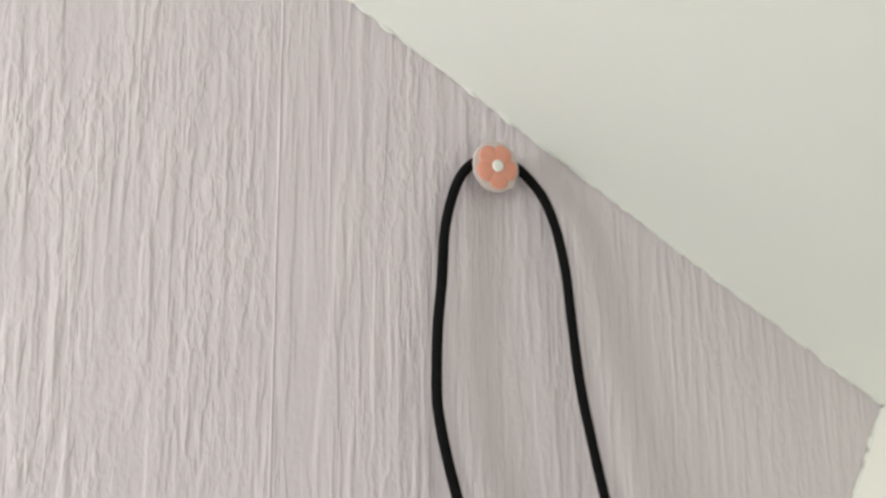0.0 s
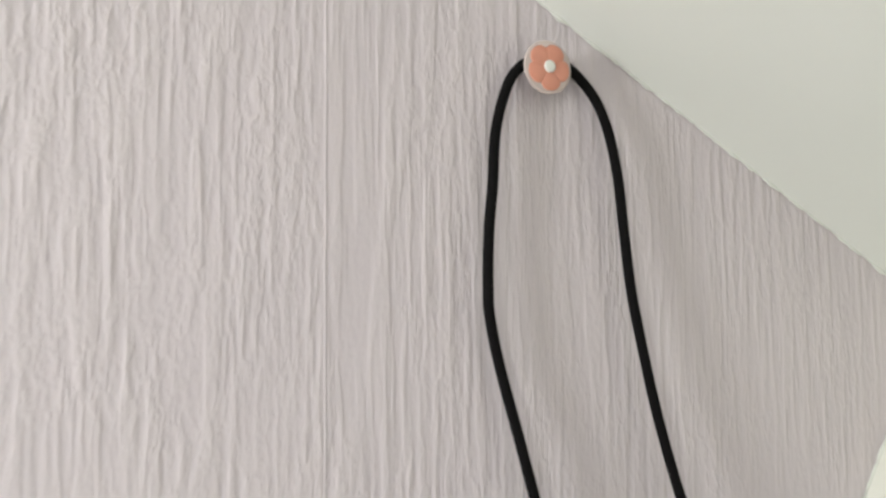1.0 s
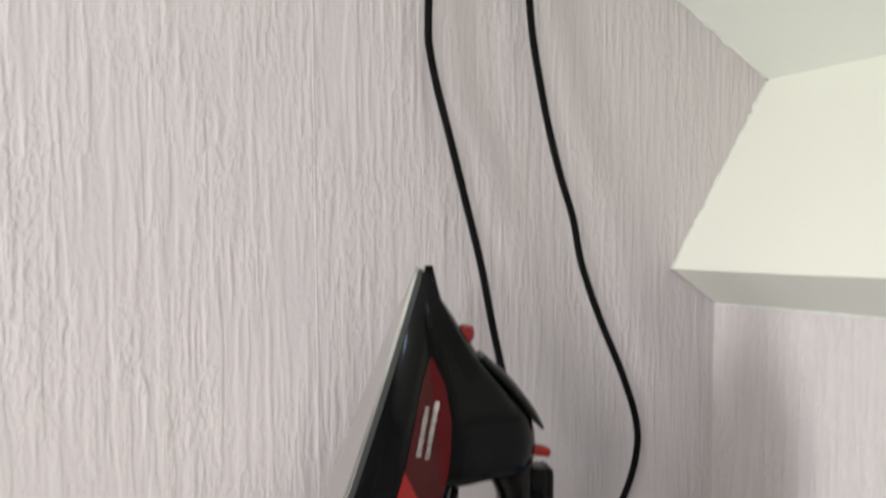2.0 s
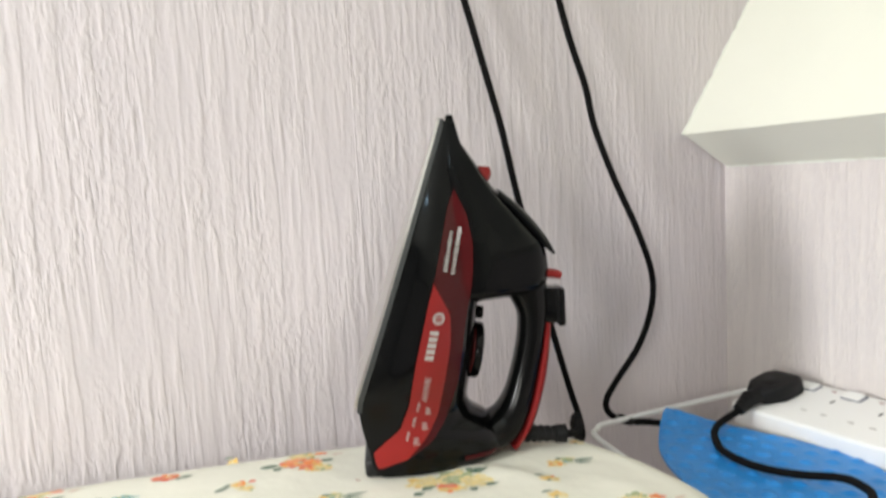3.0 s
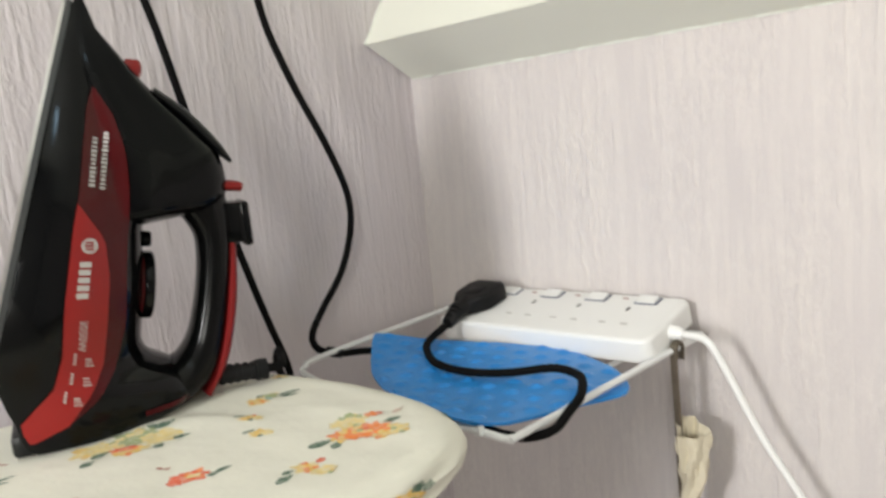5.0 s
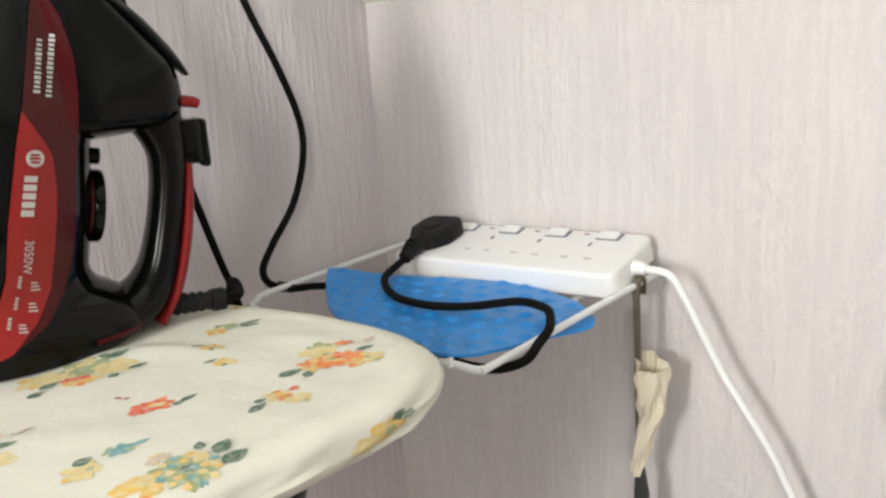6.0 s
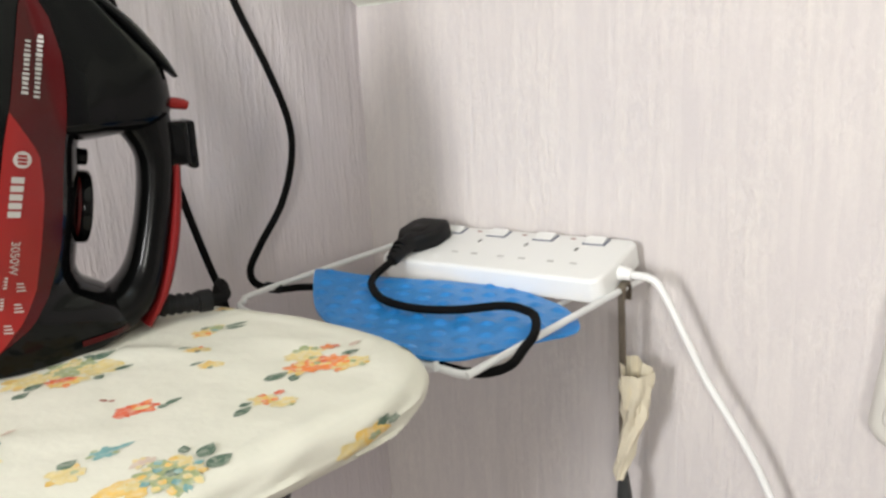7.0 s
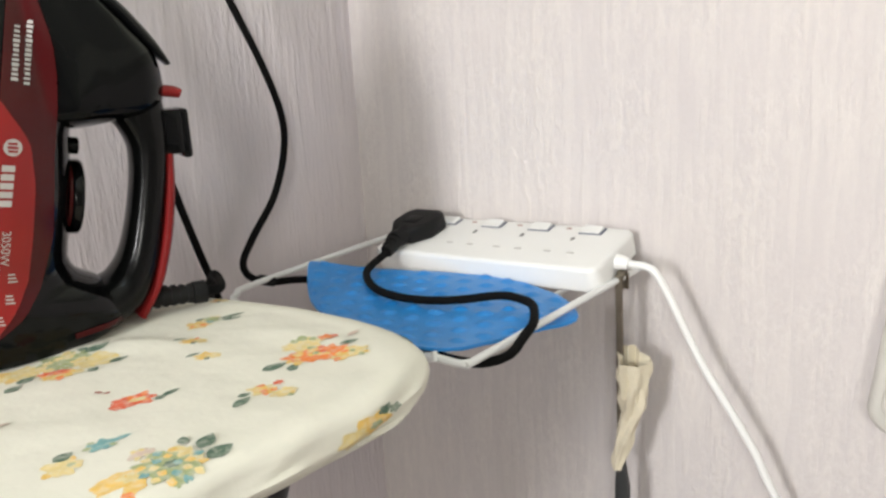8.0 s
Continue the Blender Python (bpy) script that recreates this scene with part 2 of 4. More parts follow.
room_l, room_b = -1.90, -3.0
wall_back = thing("wall_back", "lilac painted wallpaper wall with upright relief ridges", "wall", kind="structure")
part("wall_panel", prism([(room_l - 0.1, 0), (0.12, 0), (0.12, 1.36), (room_l - 0.1, ceiling_z(room_l - 0.1) + 0.06)], 1, 0.0, 0.12), PAPER, wall_back, smooth=False)
seam = [(-0.4105 + 0.00035 * noise.noise(Vector((0, 0, k * 0.7))), -0.00005, 0.02 + k * 0.0263) for k in range(61)]
part("paper_seam", sweep(seam, (0.0008, 0.00032), 8, (0, 1, 0)), PAPER, wall_back, "slightly raised seam between two lengths of wallpaper")
wall_right = mesh_object("wall_right", block((0.0, room_b, 0.0), (0.12, 0.0, 1.20)), PAPER_FLAT, smooth=False)
tagged(wall_right, "low lilac wallpapered knee wall under the eaves", "wall", kind="structure")
tagged(mesh_object("wall_rear", prism([(room_l - 0.1, 0.0), (0.12, 0.0), (0.12, ceiling_z(0.12) + 0.20), (room_l - 0.1, ceiling_z(room_l - 0.1) + 0.20)], 1, room_b - 0.12, room_b), PAPER_FLAT, smooth=False), "plain lilac wallpapered wall", "wall", kind="structure")
wall_left = thing("wall_left", "plain lilac wallpapered wall with a window", "wall", kind="structure")
LZ0, LZ1 = 0.88, 1.67
OPENINGS = ((-1.94, -1.26), (-0.63, -0.21))
part("wall_panel", block((room_l - 0.12, room_b, 0.0), (room_l, 0.0, LZ0)), PAPER_FLAT, wall_left, smooth=False)
part("wall_panel", block((room_l - 0.12, room_b, LZ1), (room_l, 0.0, 2.54)), PAPER_FLAT, wall_left, smooth=False)
for y0, y1 in ((room_b, -1.94), (-1.26, -0.63), (-0.21, 0.0)):
    part("wall_panel", block((room_l - 0.12, y0, LZ0), (room_l, y1, LZ1)), PAPER_FLAT, wall_left, smooth=False)
tagged(mesh_object("floor", block((room_l - 0.1, room_b - 0.1, -0.08), (0.12, 0.12, 0.0)), CARPET, smooth=False), "plain beige carpeted floor", "floor", kind="structure")
ROOF_X, ROOF_Y = (-1.075, -0.845), (-0.92, -0.66)      # opening of the roof window


def ceiling_panel(x0, x1, y0, y1):
    return prism([(x1, ceiling_z(x1)), (x1, ceiling_z(x1) + 0.10), (x0, ceiling_z(x0) + 0.10), (x0, ceiling_z(x0))], 1, y0, y1)


panels = [ceiling_panel(room_l - 0.12, 0.20, room_b, ROOF_Y[0]), ceiling_panel(room_l - 0.12, ROOF_X[0], *ROOF_Y), ceiling_panel(ROOF_X[1], 0.20, *ROOF_Y), ceiling_panel(room_l - 0.12, 0.20, ROOF_Y[1], -0.0015)]
tagged(mesh_object("ceiling", rising(joined([(b, 0) for b in panels])), CEILING, smooth=False), "cream painted ceiling that slopes with the roof", "ceiling", kind="structure")
# boxed roof beam along the foot of the slope
tagged(mesh_object("roof_beam", rising(prism([(-0.057, 1.152), (0.0690, 1.3388), (0.18, 1.27), (0.068, 1.0725)], 1, room_b, -0.002)), BEAM, smooth=False),
       "cream painted boxed roof beam below the sloping ceiling", "beam", kind="structure")


def paint_bead(points, name, label, up=(0, 1, 0), size=1.0):
    """The uneven line of cream paint where wood and plaster meet the paper."""
    path, sizes = [], []
    for a, b in zip(points, points[1:]):
        a, b = Vector(a), Vector(b)
        n = max(2, int((b - a).length / 0.003))
        for k in range(n):
            path.append(a.lerp(b, k / n))
    for p in path:
        w = noise.noise(Vector((p.x * 120, p.z * 120, p.y * 120))) + 0.7 * noise.noise(Vector((p.x * 330, p.z * 330, 3 + p.y * 330)))
        sizes.append((size * max(0.0004, 0.0012 + 0.0015 * w), size * max(0.0003, 0.0009 + 0.0010 * w)))
    return tagged(mesh_object(name, sweep(path, sizes, 8, up), CEILING), label, "trim", kind="structure")


paint_bead([(room_l, -0.001, ceiling_z(room_l)), (0.0689, -0.001, 1.3386)], "ceiling_trim", "uneven cream paint line along the ceiling")
paint_bead([(-0.057, -0.001, 1.152), (0.0689, -0.001, 1.3386)], "beam_trim", "uneven cream paint line where the beam meets the wallpaper")
paint_bead([(-0.0008, -0.004, 1.1159), (-0.0008, -1.20, 1.1637)], "eaves_trim", "uneven cream paint line under the beam", (1, 0, 0), 0.6)

def window_unit(name, m, w, h):
    win = thing(name, "white painted window in a plain opening", "window", kind="structure")
    win.matrix_world = m
    for a, b in (((-w / 2, -0.03, -h / 2), (-w / 2 + 0.04, 0.03, h / 2)), ((w / 2 - 0.04, -0.03, -h / 2), (w / 2, 0.03, h / 2)),
                 ((-w / 2 + 0.04, -0.03, -h / 2), (w / 2 - 0.04, 0.03, -h / 2 + 0.04)), ((-w / 2 + 0.04, -0.03, h / 2 - 0.04), (w / 2 - 0.04, 0.03, h / 2))):
        part("window_frame", block(a, b, 0.004), WHITE_FRAME, win)


for number, (y0, y1) in enumerate(OPENINGS):
    window_unit("window_%d" % (number + 1), pose(room_l - 0.085, (y0 + y1) / 2, (LZ0 + LZ1) / 2, 0, 0, 90), y1 - y0, LZ1 - LZ0)
mid_x, mid_y = sum(ROOF_X) / 2, sum(ROOF_Y) / 2
run = math.hypot(1, SLOPE)
slope_m = Matrix(((1 / run, -SLOPE / run, 0, mid_x), (0, 0, 1, mid_y), (-SLOPE / run, -1 / run, 0, ceiling_z(mid_x) - 0.04 * mid_y + 0.06), (0, 0, 0, 1)))
window_unit("window_3", slope_m, (ROOF_X[1] - ROOF_X[0]) * run - 0.006, ROOF_Y[1] - ROOF_Y[0] - 0.006)


# ---- ironing board ----
BOARD_Z = 0.92
OUTLINE = smooth_path([(-0.281, -0.155, 0), (-0.304, -0.112, 0), (-0.360, -0.080, 0), (-0.445, -0.061, 0), (-0.594, -0.032, 0), (-0.700, -0.020, 0), (-0.850, -0.022, 0),
                       (-1.05, -0.045, 0), (-1.25, -0.085, 0), (-1.37, -0.130, 0), (-1.40, -0.175, 0), (-1.33, -0.220, 0), (-1.10, -0.270, 0), (-0.85, -0.305, 0), (-0.60, -0.318, 0),
                       (-0.45, -0.330, 0), (-0.385, -0.336, 0), (-0.330, -0.337, 0), (-0.294, -0.323, 0), (-0.276, -0.295, 0), (-0.269, -0.252, 0), (-0.272, -0.200, 0)], 14, True)


FOLDS = (((-0.408, -0.150), (-0.382, -0.165), (-0.364, -0.186), (-0.352, -0.214)), ((-0.520, -0.205), (-0.470, -0.222), (-0.430, -0.262)), ((-0.330, -0.200), (-0.312, -0.235), (-0.308, -0.285)))


def fold_height(x, y):
    """Loose creases in the cloth: steep on one side, slack on the other."""
    z = 0.0
    for line, high in zip(FOLDS, (0.0026, 0.0011, 0.0010)):
        n = len(line) - 1
        for k, ((ax, ay), (bx, by)) in enumerate(zip(line, line[1:])):
            dx, dy = bx - ax, by - ay
            q = dx * dx + dy * dy
            t = ((x - ax) * dx + (y - ay) * dy) / q
            if 0 <= t < 1:
                d = ((x - ax) * dy - (y - ay) * dx) / math.sqrt(q)
                along = (k + t) / n
                z = max(z, high * math.sin(math.pi * min(max(along, 0), 1)) ** 0.7 * math.exp(-(d / (0.008 if d < 0 else 0.016)) ** 2))
    return z


def board_height(x, y):
    """The stretched cloth: broad dips, slanting wrinkles and creases."""
    p = Vector((x * 7, y * 7, 0.3))
    q = Vector(((x + y) * 5, (y - x) * 13, 1.9))
    r = Vector((x * 34, y * 34, 5.1))
    return BOARD_Z + 0.0022 * noise.noise(p) + 0.0022 * noise.noise(q) + 0.0005 * noise.noise(r) + fold_height(x, y)


def ring_normal(ring, i):
    t = ring[(i + 1) % len(ring)] - ring[i - 1]
    return Vector((t.y, -t.x, 0)).normalized()


RIM_SIGN = 1.0 if ring_normal(OUTLINE, 0).dot(OUTLINE[0] - Vector((-0.42, -0.19, 0))) > 0 else -1.0
ALONG = [0.0]
for p, q in zip(OUTLINE, OUTLINE[1:]):
    ALONG.append(ALONG[-1] + (q - p).length)
# the rolled rim, from the top inwards and down: (drop, inward), (drop, folds)
ROLL = [(0.0004, 0.016), (0.0012, 0.0085), (0.0030, 0.0042), (0.0070, 0.0014), (0.0130, 0.0005), (0.019, 0.002), (0.025, 0.006), (0.030, 0.012), (0.033, 0.022), (0.034, 0.045)]
FOLD = [(0.0, 0.0), (0.0030, 0.05), (0.0070, 0.3), (0.013, 0.8), (0.020, 1.2), (0.028, 1.7), (0.034, 1.5)]


def rim_point(i, drop, proud=0.0):
    """A place on the rolled rim at outline point i."""
    p, a = OUTLINE[i], ALONG[i]
    f = lerp_table(FOLD, drop)
    w = 0.7 * noise.noise(Vector((a * 22 + drop * 30, 1.7, drop * 40))) + 0.8 * noise.noise(Vector((a * 30 + drop * 70, 4.2, drop * 120)))
    q = p - ring_normal(OUTLINE, i) * RIM_SIGN * (lerp_table(ROLL, drop) - proud + 0.0058 * f * w)
    return Vector((q.x, q.y, board_height(p.x, p.y) - drop - 0.0032 * f * w + proud * max(0.0, 1 - drop / 0.012)))


EDGE_A = np.array([(p.x, p.y) for p in OUTLINE])
EDGE_D = np.roll(EDGE_A, -1, 0) - EDGE_A


def edge_drop(x, y):
    """How far the cloth has rolled down near the outline."""
    v = np.array((x, y)) - EDGE_A
    t = np.clip((v * EDGE_D).sum(1) / (EDGE_D ** 2).sum(1), 0, 1)
    d = float(np.sqrt(((v - EDGE_D * t[:, None]) ** 2).sum(1).min()))
    return lerp_table([(0.0005, 0.013), (0.0014, 0.0070), (0.0042, 0.0030), (0.0085, 0.0012), (0.016, 0.0004), (0.022, 0.0)], d)


def cover_mesh():
    """Fabric stretched over the board, rolled over the rim and gathered beneath."""
    n = len(OUTLINE)
    axis = [Vector((min(max(p.x, -1.25), -0.42), -0.19, 0)) for p in OUTLINE]
    rings = []
    for s in [k / 40 for k in range(0, 40)]:
        rings.append([])
        for i, p in enumerate(OUTLINE):
            q = axis[i].lerp(p - ring_normal(OUTLINE, i) * RIM_SIGN * 0.016, s)
            rings[-1].append((q.x, q.y, board_height(q.x, q.y) - 0.0004 * s ** 8))
    for drop in (0.0004, 0.0012, 0.002, 0.003, 0.005, 0.007, 0.009, 0.011, 0.013, 0.015, 0.017, 0.019, 0.021, 0.023, 0.025, 0.0275, 0.030, 0.033, 0.034):
        rings.append([rim_point(i, drop) for i in range(n)])
    bm = bmesh.new()
    vs = [[bm.verts.new(p) for p in r] for r in rings]
    for a, b in zip(vs, vs[1:]):
        for k in range(n):
            bm.faces.new((a[k], a[(k + 1) % n], b[(k + 1) % n], b[k]))
    bmesh.ops.remove_doubles(bm, verts=bm.verts[:], dist=0.00005)
    bmesh.ops.holes_fill(bm, edges=[e for e in bm.edges if e.is_boundary and e.verts[0].co.z < BOARD_Z - 0.02], sides=0)
    bmesh.ops.recalc_face_normals(bm, faces=bm.faces[:])
    return bm


board = thing("ironing_board", "ironing board with a cream floral cotton cover and black legs", "ironing board")
cover = part("cover", cover_mesh(), CLOTH, board, "cream cotton cover printed with orange and yellow flowers")
inner = [Vector((min(max(p.x, -1.25), -0.42), -0.19, 0)).lerp(p, 0.80) for p in OUTLINE]
part("board_panel", prism([(p.x, p.y) for p in inner[::3]], 2, 0.886, 0.904), DARK_GREY, board, smooth=False)


def tube_leg(pts, r=0.0100):
    return sweep(smooth_path(pts, 6), r, 14)


part("leg", tube_leg([(-0.352, -0.245, 0.89), (-0.350, -0.235, 0.80), (-0.60, -0.225, 0.42), (-0.98, -0.215, 0.03)]), LEG_BLACK, board)
part("leg", tube_leg([(-1.10, -0.145, 0.88), (-0.70, -0.140, 0.45), (-0.36, -0.135, 0.03)]), LEG_BLACK, board)
part("foot_bar", tube_leg([(-0.98, -0.36, 0.0125), (-0.98, -0.215, 0.022), (-0.98, -0.07, 0.0125)]), LEG_BLACK, board)
part("foot_bar", tube_leg([(-0.36, -0.32, 0.0125), (-0.36, -0.135, 0.022), (-0.36, -0.05, 0.0125)]), LEG_BLACK, board)


# ---- flower print on the cover ----
def flat_shape(cx, cy, rx, ry, turn, lift, petals=0, depth=0.0, seg=28):
    """A printed patch that follows the cloth."""
    bm = bmesh.new()
    c, s = math.cos(turn), math.sin(turn)
    rows = []
    for m in (1.0, 0.66, 0.33) if rx > 0.004 else (1.0,):
        rows.append([])
        for k in range(seg):
            a = 2 * math.pi * k / seg
            r = m * (1 + (depth * math.cos(petals * a) if petals else 0) + 0.06 * math.sin(3 * a + cx * 900) + 0.06 * math.sin(8 * a + cy * 1300))
            x, y = rx * r * math.cos(a), ry * r * math.sin(a)
            px, py = cx + x * c - y * s, cy + x * s + y * c
            rows[-1].append(bm.verts.new((px, py, surface_z(px, py) + lift)))
    for ra, rb in zip(rows, rows[1:]):
        for k in range(seg):
            bm.faces.new((ra[k], ra[(k + 1) % seg], rb[(k + 1) % seg], rb[k]))
    mid = bm.verts.new((cx, cy, surface_z(cx, cy) + lift))
    for k in range(seg):
        bm.faces.new((rows[-1][k], rows[-1][(k + 1) % seg], mid))
    return bm


def surface_z(x, y):
    return board_height(x, y) - edge_drop(x, y) + 0.00018


def leaf_shape(cx, cy, length, width, turn, lift):
    bm = bmesh.new()
    c, s = math.cos(turn), math.sin(turn)
    top, low = [], []
    for k in range(9):
        u = k / 8
        w = width * math.sin(math.pi * u ** 0.8) * 0.5 + 0.00005
        for side, row in ((1, top), (-1, low)):
            x, y = (u - 0.5) * length, side * w
            px, py = cx + x * c - y * s, cy + x * s + y * c
            row.append(bm.verts.new((px, py, surface_z(px, py) + lift)))
    for k in range(8):
        bm.faces.new((low[k], low[k + 1], top[k + 1], top[k]))
    return bm


INK_LIST = list(INKS)
TONES = {"orange": ("orange", "coral", "yellow", "orange"), "coral": ("coral", "coral", "orange"), "yellow": ("yellow", "straw", "yellow", "orange"), "straw": ("straw", "straw", "yellow", "sage"),
         "leaf": ("leaf",), "sage": ("sage", "straw", "sage"), "teal": ("teal", "teal", "sage"), "rust": ("rust",), "blush": ("blush", "straw")}


def motif(kind, x, y, turn=-0.35, size=1.0):
    rng = random.Random(round(x * 5000) * 31 + round(y * 5000))
    c, s = math.cos(turn), math.sin(turn)
    out, lift = [], [0.0]

    def at(u, v):
        return x + (u * c - v * s) * size, y + (u * s + v * c) * size

    def blob(ink, u, v, ru, rv, a=0.0, petals=6, depth=0.14):
        lift[0] += 0.000006
        ru, rv = ru * 0.84, rv * 0.84
        out.append((flat_shape(*at(u, v), ru * size * 0.9, rv * size * 0.9, turn + a, lift[0], petals, depth), INK_LIST.index(ink)))
        if ru < 0.006:
            return
        for k in range(9):
            t = 2 * math.pi * k / 9 + rng.uniform(-0.3, 0.3)
            d = rng.choice((0.45, 0.8, 0.95))
            tone = rng.choice(TONES[ink])
            lift[0] += 0.000004
            out.append((flat_shape(*at(u + d * ru * math.cos(t), v + d * rv * math.sin(t)), ru * size * rng.uniform(0.2, 0.34), rv * size * rng.uniform(0.2, 0.34), turn + t, lift[0], 3, 0.12, 10), INK_LIST.index(tone)))

    def leaf(ink, u, v, length, width, a):
        lift[0] += 0.000006
        out.append((leaf_shape(*at(u, v), length * size * 0.85, width * size * 0.8, turn + a, lift[0]), INK_LIST.index(ink)))

    if kind == "big":
        blob("straw", 0.000, 0.017, 0.015, 0.013)
        blob("yellow", 0.013, -0.010, 0.014, 0.011)
        blob("straw", 0.022, -0.012, 0.008, 0.008)
        leaf("leaf", -0.026, -0.004, 0.020, 0.010, 0.2)
        leaf("leaf", -0.018, -0.011, 0.012, 0.008, 0.9)
        leaf("leaf", 0.024, 0.003, 0.016, 0.007, 0.1)
        blob("orange", -0.006, 0.000, 0.014, 0.012, 0.3, 7, 0.16)
        blob("orange", 0.008, -0.003, 0.013, 0.010, 0.9, 6, 0.18)
        for k in range(7):
            blob("coral" if k % 2 else "yellow", rng.uniform(-0.014, 0.014), rng.uniform(-0.008, 0.008), 0.0028, 0.0024, 0, 5)
        blob("sage", 0.001, 0.000, 0.003, 0.0026)
        blob("orange", 0.016, 0.019, 0.006, 0.005, 0, 5, 0.25)
        blob("coral", 0.021, 0.018, 0.003, 0.003)
        leaf("blush", 0.033, 0.016, 0.014, 0.005, 0.5)
    elif kind == "spray":
        blob("straw", -0.020, 0.004, 0.017, 0.014)
        blob("sage", 0.004, 0.010, 0.019, 0.015)
        blob("straw", 0.022, -0.002, 0.016, 0.013)
        blob("yellow", 0.000, -0.012, 0.013, 0.009)
        for k in range(9):
            blob("sage" if k % 2 else "straw", rng.uniform(-0.016, 0.020), rng.uniform(-0.004, 0.016), 0.0045, 0.004)
        blob("coral", -0.003, -0.007, 0.010, 0.004)
        leaf("leaf", -0.018, -0.008, 0.016, 0.009, 0.5)
        leaf("leaf", -0.026, -0.018, 0.014, 0.009, 0.6)
        leaf("leaf", 0.026, 0.016, 0.020, 0.011, 0.3)
        leaf("leaf", 0.018, 0.019, 0.010, 0.007, -0.5)
        leaf("leaf", 0.034, -0.010, 0.015, 0.006, 0.1)
        leaf("leaf", 0.018, -0.017, 0.010, 0.008, 0.8)
        leaf("sage", 0.002, 0.005, 0.010, 0.005, 0.3)
    elif kind == "red":
        blob("coral", 0.000, 0.000, 0.012, 0.009, 0, 6, 0.2)
        blob("coral", -0.009, -0.003, 0.006, 0.006)
        blob("straw", 0.001, 0.000, 0.006, 0.0028)
        leaf("leaf", 0.017, -0.002, 0.012, 0.006, 0.3)
        leaf("leaf", 0.011, -0.005, 0.008, 0.006, 0.1)
    elif kind == "yellow":
        blob("yellow", 0.000, 0.000, 0.009, 0.007, 0, 5, 0.2)
        blob("straw", 0.006, -0.004, 0.006, 0.006)
        leaf("leaf", -0.006, 0.007, 0.013, 0.0045, 0.15)
        leaf("leaf", 0.000, -0.006, 0.006, 0.005, 0.5)
    elif kind == "pair":
        leaf("leaf", -0.015, -0.007, 0.018, 0.008, 0.6)
        leaf("leaf", -0.011, 0.001, 0.010, 0.006, 0.3)
        blob("yellow", 0.000, 0.002, 0.009, 0.009, 0, 5, 0.2)
        blob("straw", 0.008, -0.008, 0.009, 0.007)
        blob("orange", 0.000, 0.000, 0.003, 0.003)
        blob("coral", 0.011, 0.007, 0.0045, 0.0035, 0.5)
        blob("coral", 0.001, 0.008, 0.003, 0.002)
    elif kind == "tealpair":
        blob("straw", -0.010, -0.008, 0.011, 0.010, 0, 5, 0.2)
        leaf("leaf", -0.008, 0.002, 0.013, 0.010, 0.5)
        blob("teal", 0.010, 0.004, 0.009, 0.007, 0.3, 5, 0.25)
        leaf("teal", 0.020, 0.006, 0.012, 0.005, 0.2)
    elif kind == "sprig":
        blob("yellow", -0.012, -0.003, 0.010, 0.009, 0, 5, 0.2)
        blob("sage", -0.001, 0.004, 0.008, 0.007)
        blob("teal", -0.003, -0.001, 0.003, 0.003)
        leaf("leaf", 0.014, 0.003, 0.022, 0.006, 0.15)
        leaf("leaf", 0.012, -0.003, 0.018, 0.005, -0.1)
        leaf("leaf", -0.008, 0.007, 0.008, 0.005, 0.3)
    elif kind == "bouquet":
        blob("yellow", -0.018, -0.004, 0.016, 0.016, 0, 8, 0.12)
        blob("straw", -0.014, -0.001, 0.006, 0.006)
        blob("blush", -0.004, 0.020, 0.008, 0.006)
        blob("sage", 0.006, 0.000, 0.0185, 0.018, 0, 10, 0.08)
        for ring_r, cnt in ((0.0145, 12), (0.0085, 8)):
            for k in range(cnt):
                a = 2 * math.pi * k / cnt + ring_r * 90
                blob(("yellow", "teal", "straw")[(k + cnt) % 3], 0.006 + ring_r * math.cos(a), ring_r * math.sin(a), 0.0033, 0.0030, a, 4, 0.1)
        blob("leaf", 0.006, 0.000, 0.005, 0.0045)
        blob("teal", 0.009, 0.000, 0.0030, 0.0028)
        leaf("leaf", 0.027, 0.014, 0.020, 0.012, 0.9)
        leaf("leaf", 0.030, 0.001, 0.020, 0.013, 0.45)
        leaf("leaf", 0.017, 0.021, 0.010, 0.008, 1.4)
    elif kind == "mark":
        leaf("rust", 0.000, 0.001, 0.007, 0.0035, -0.8)
        leaf("rust", 0.004, -0.002, 0.005, 0.003, 0.2)
    ob = part("flower_print", joined(out), [INKS[k] for k in INK_LIST], cover, smooth=False)
    return ob


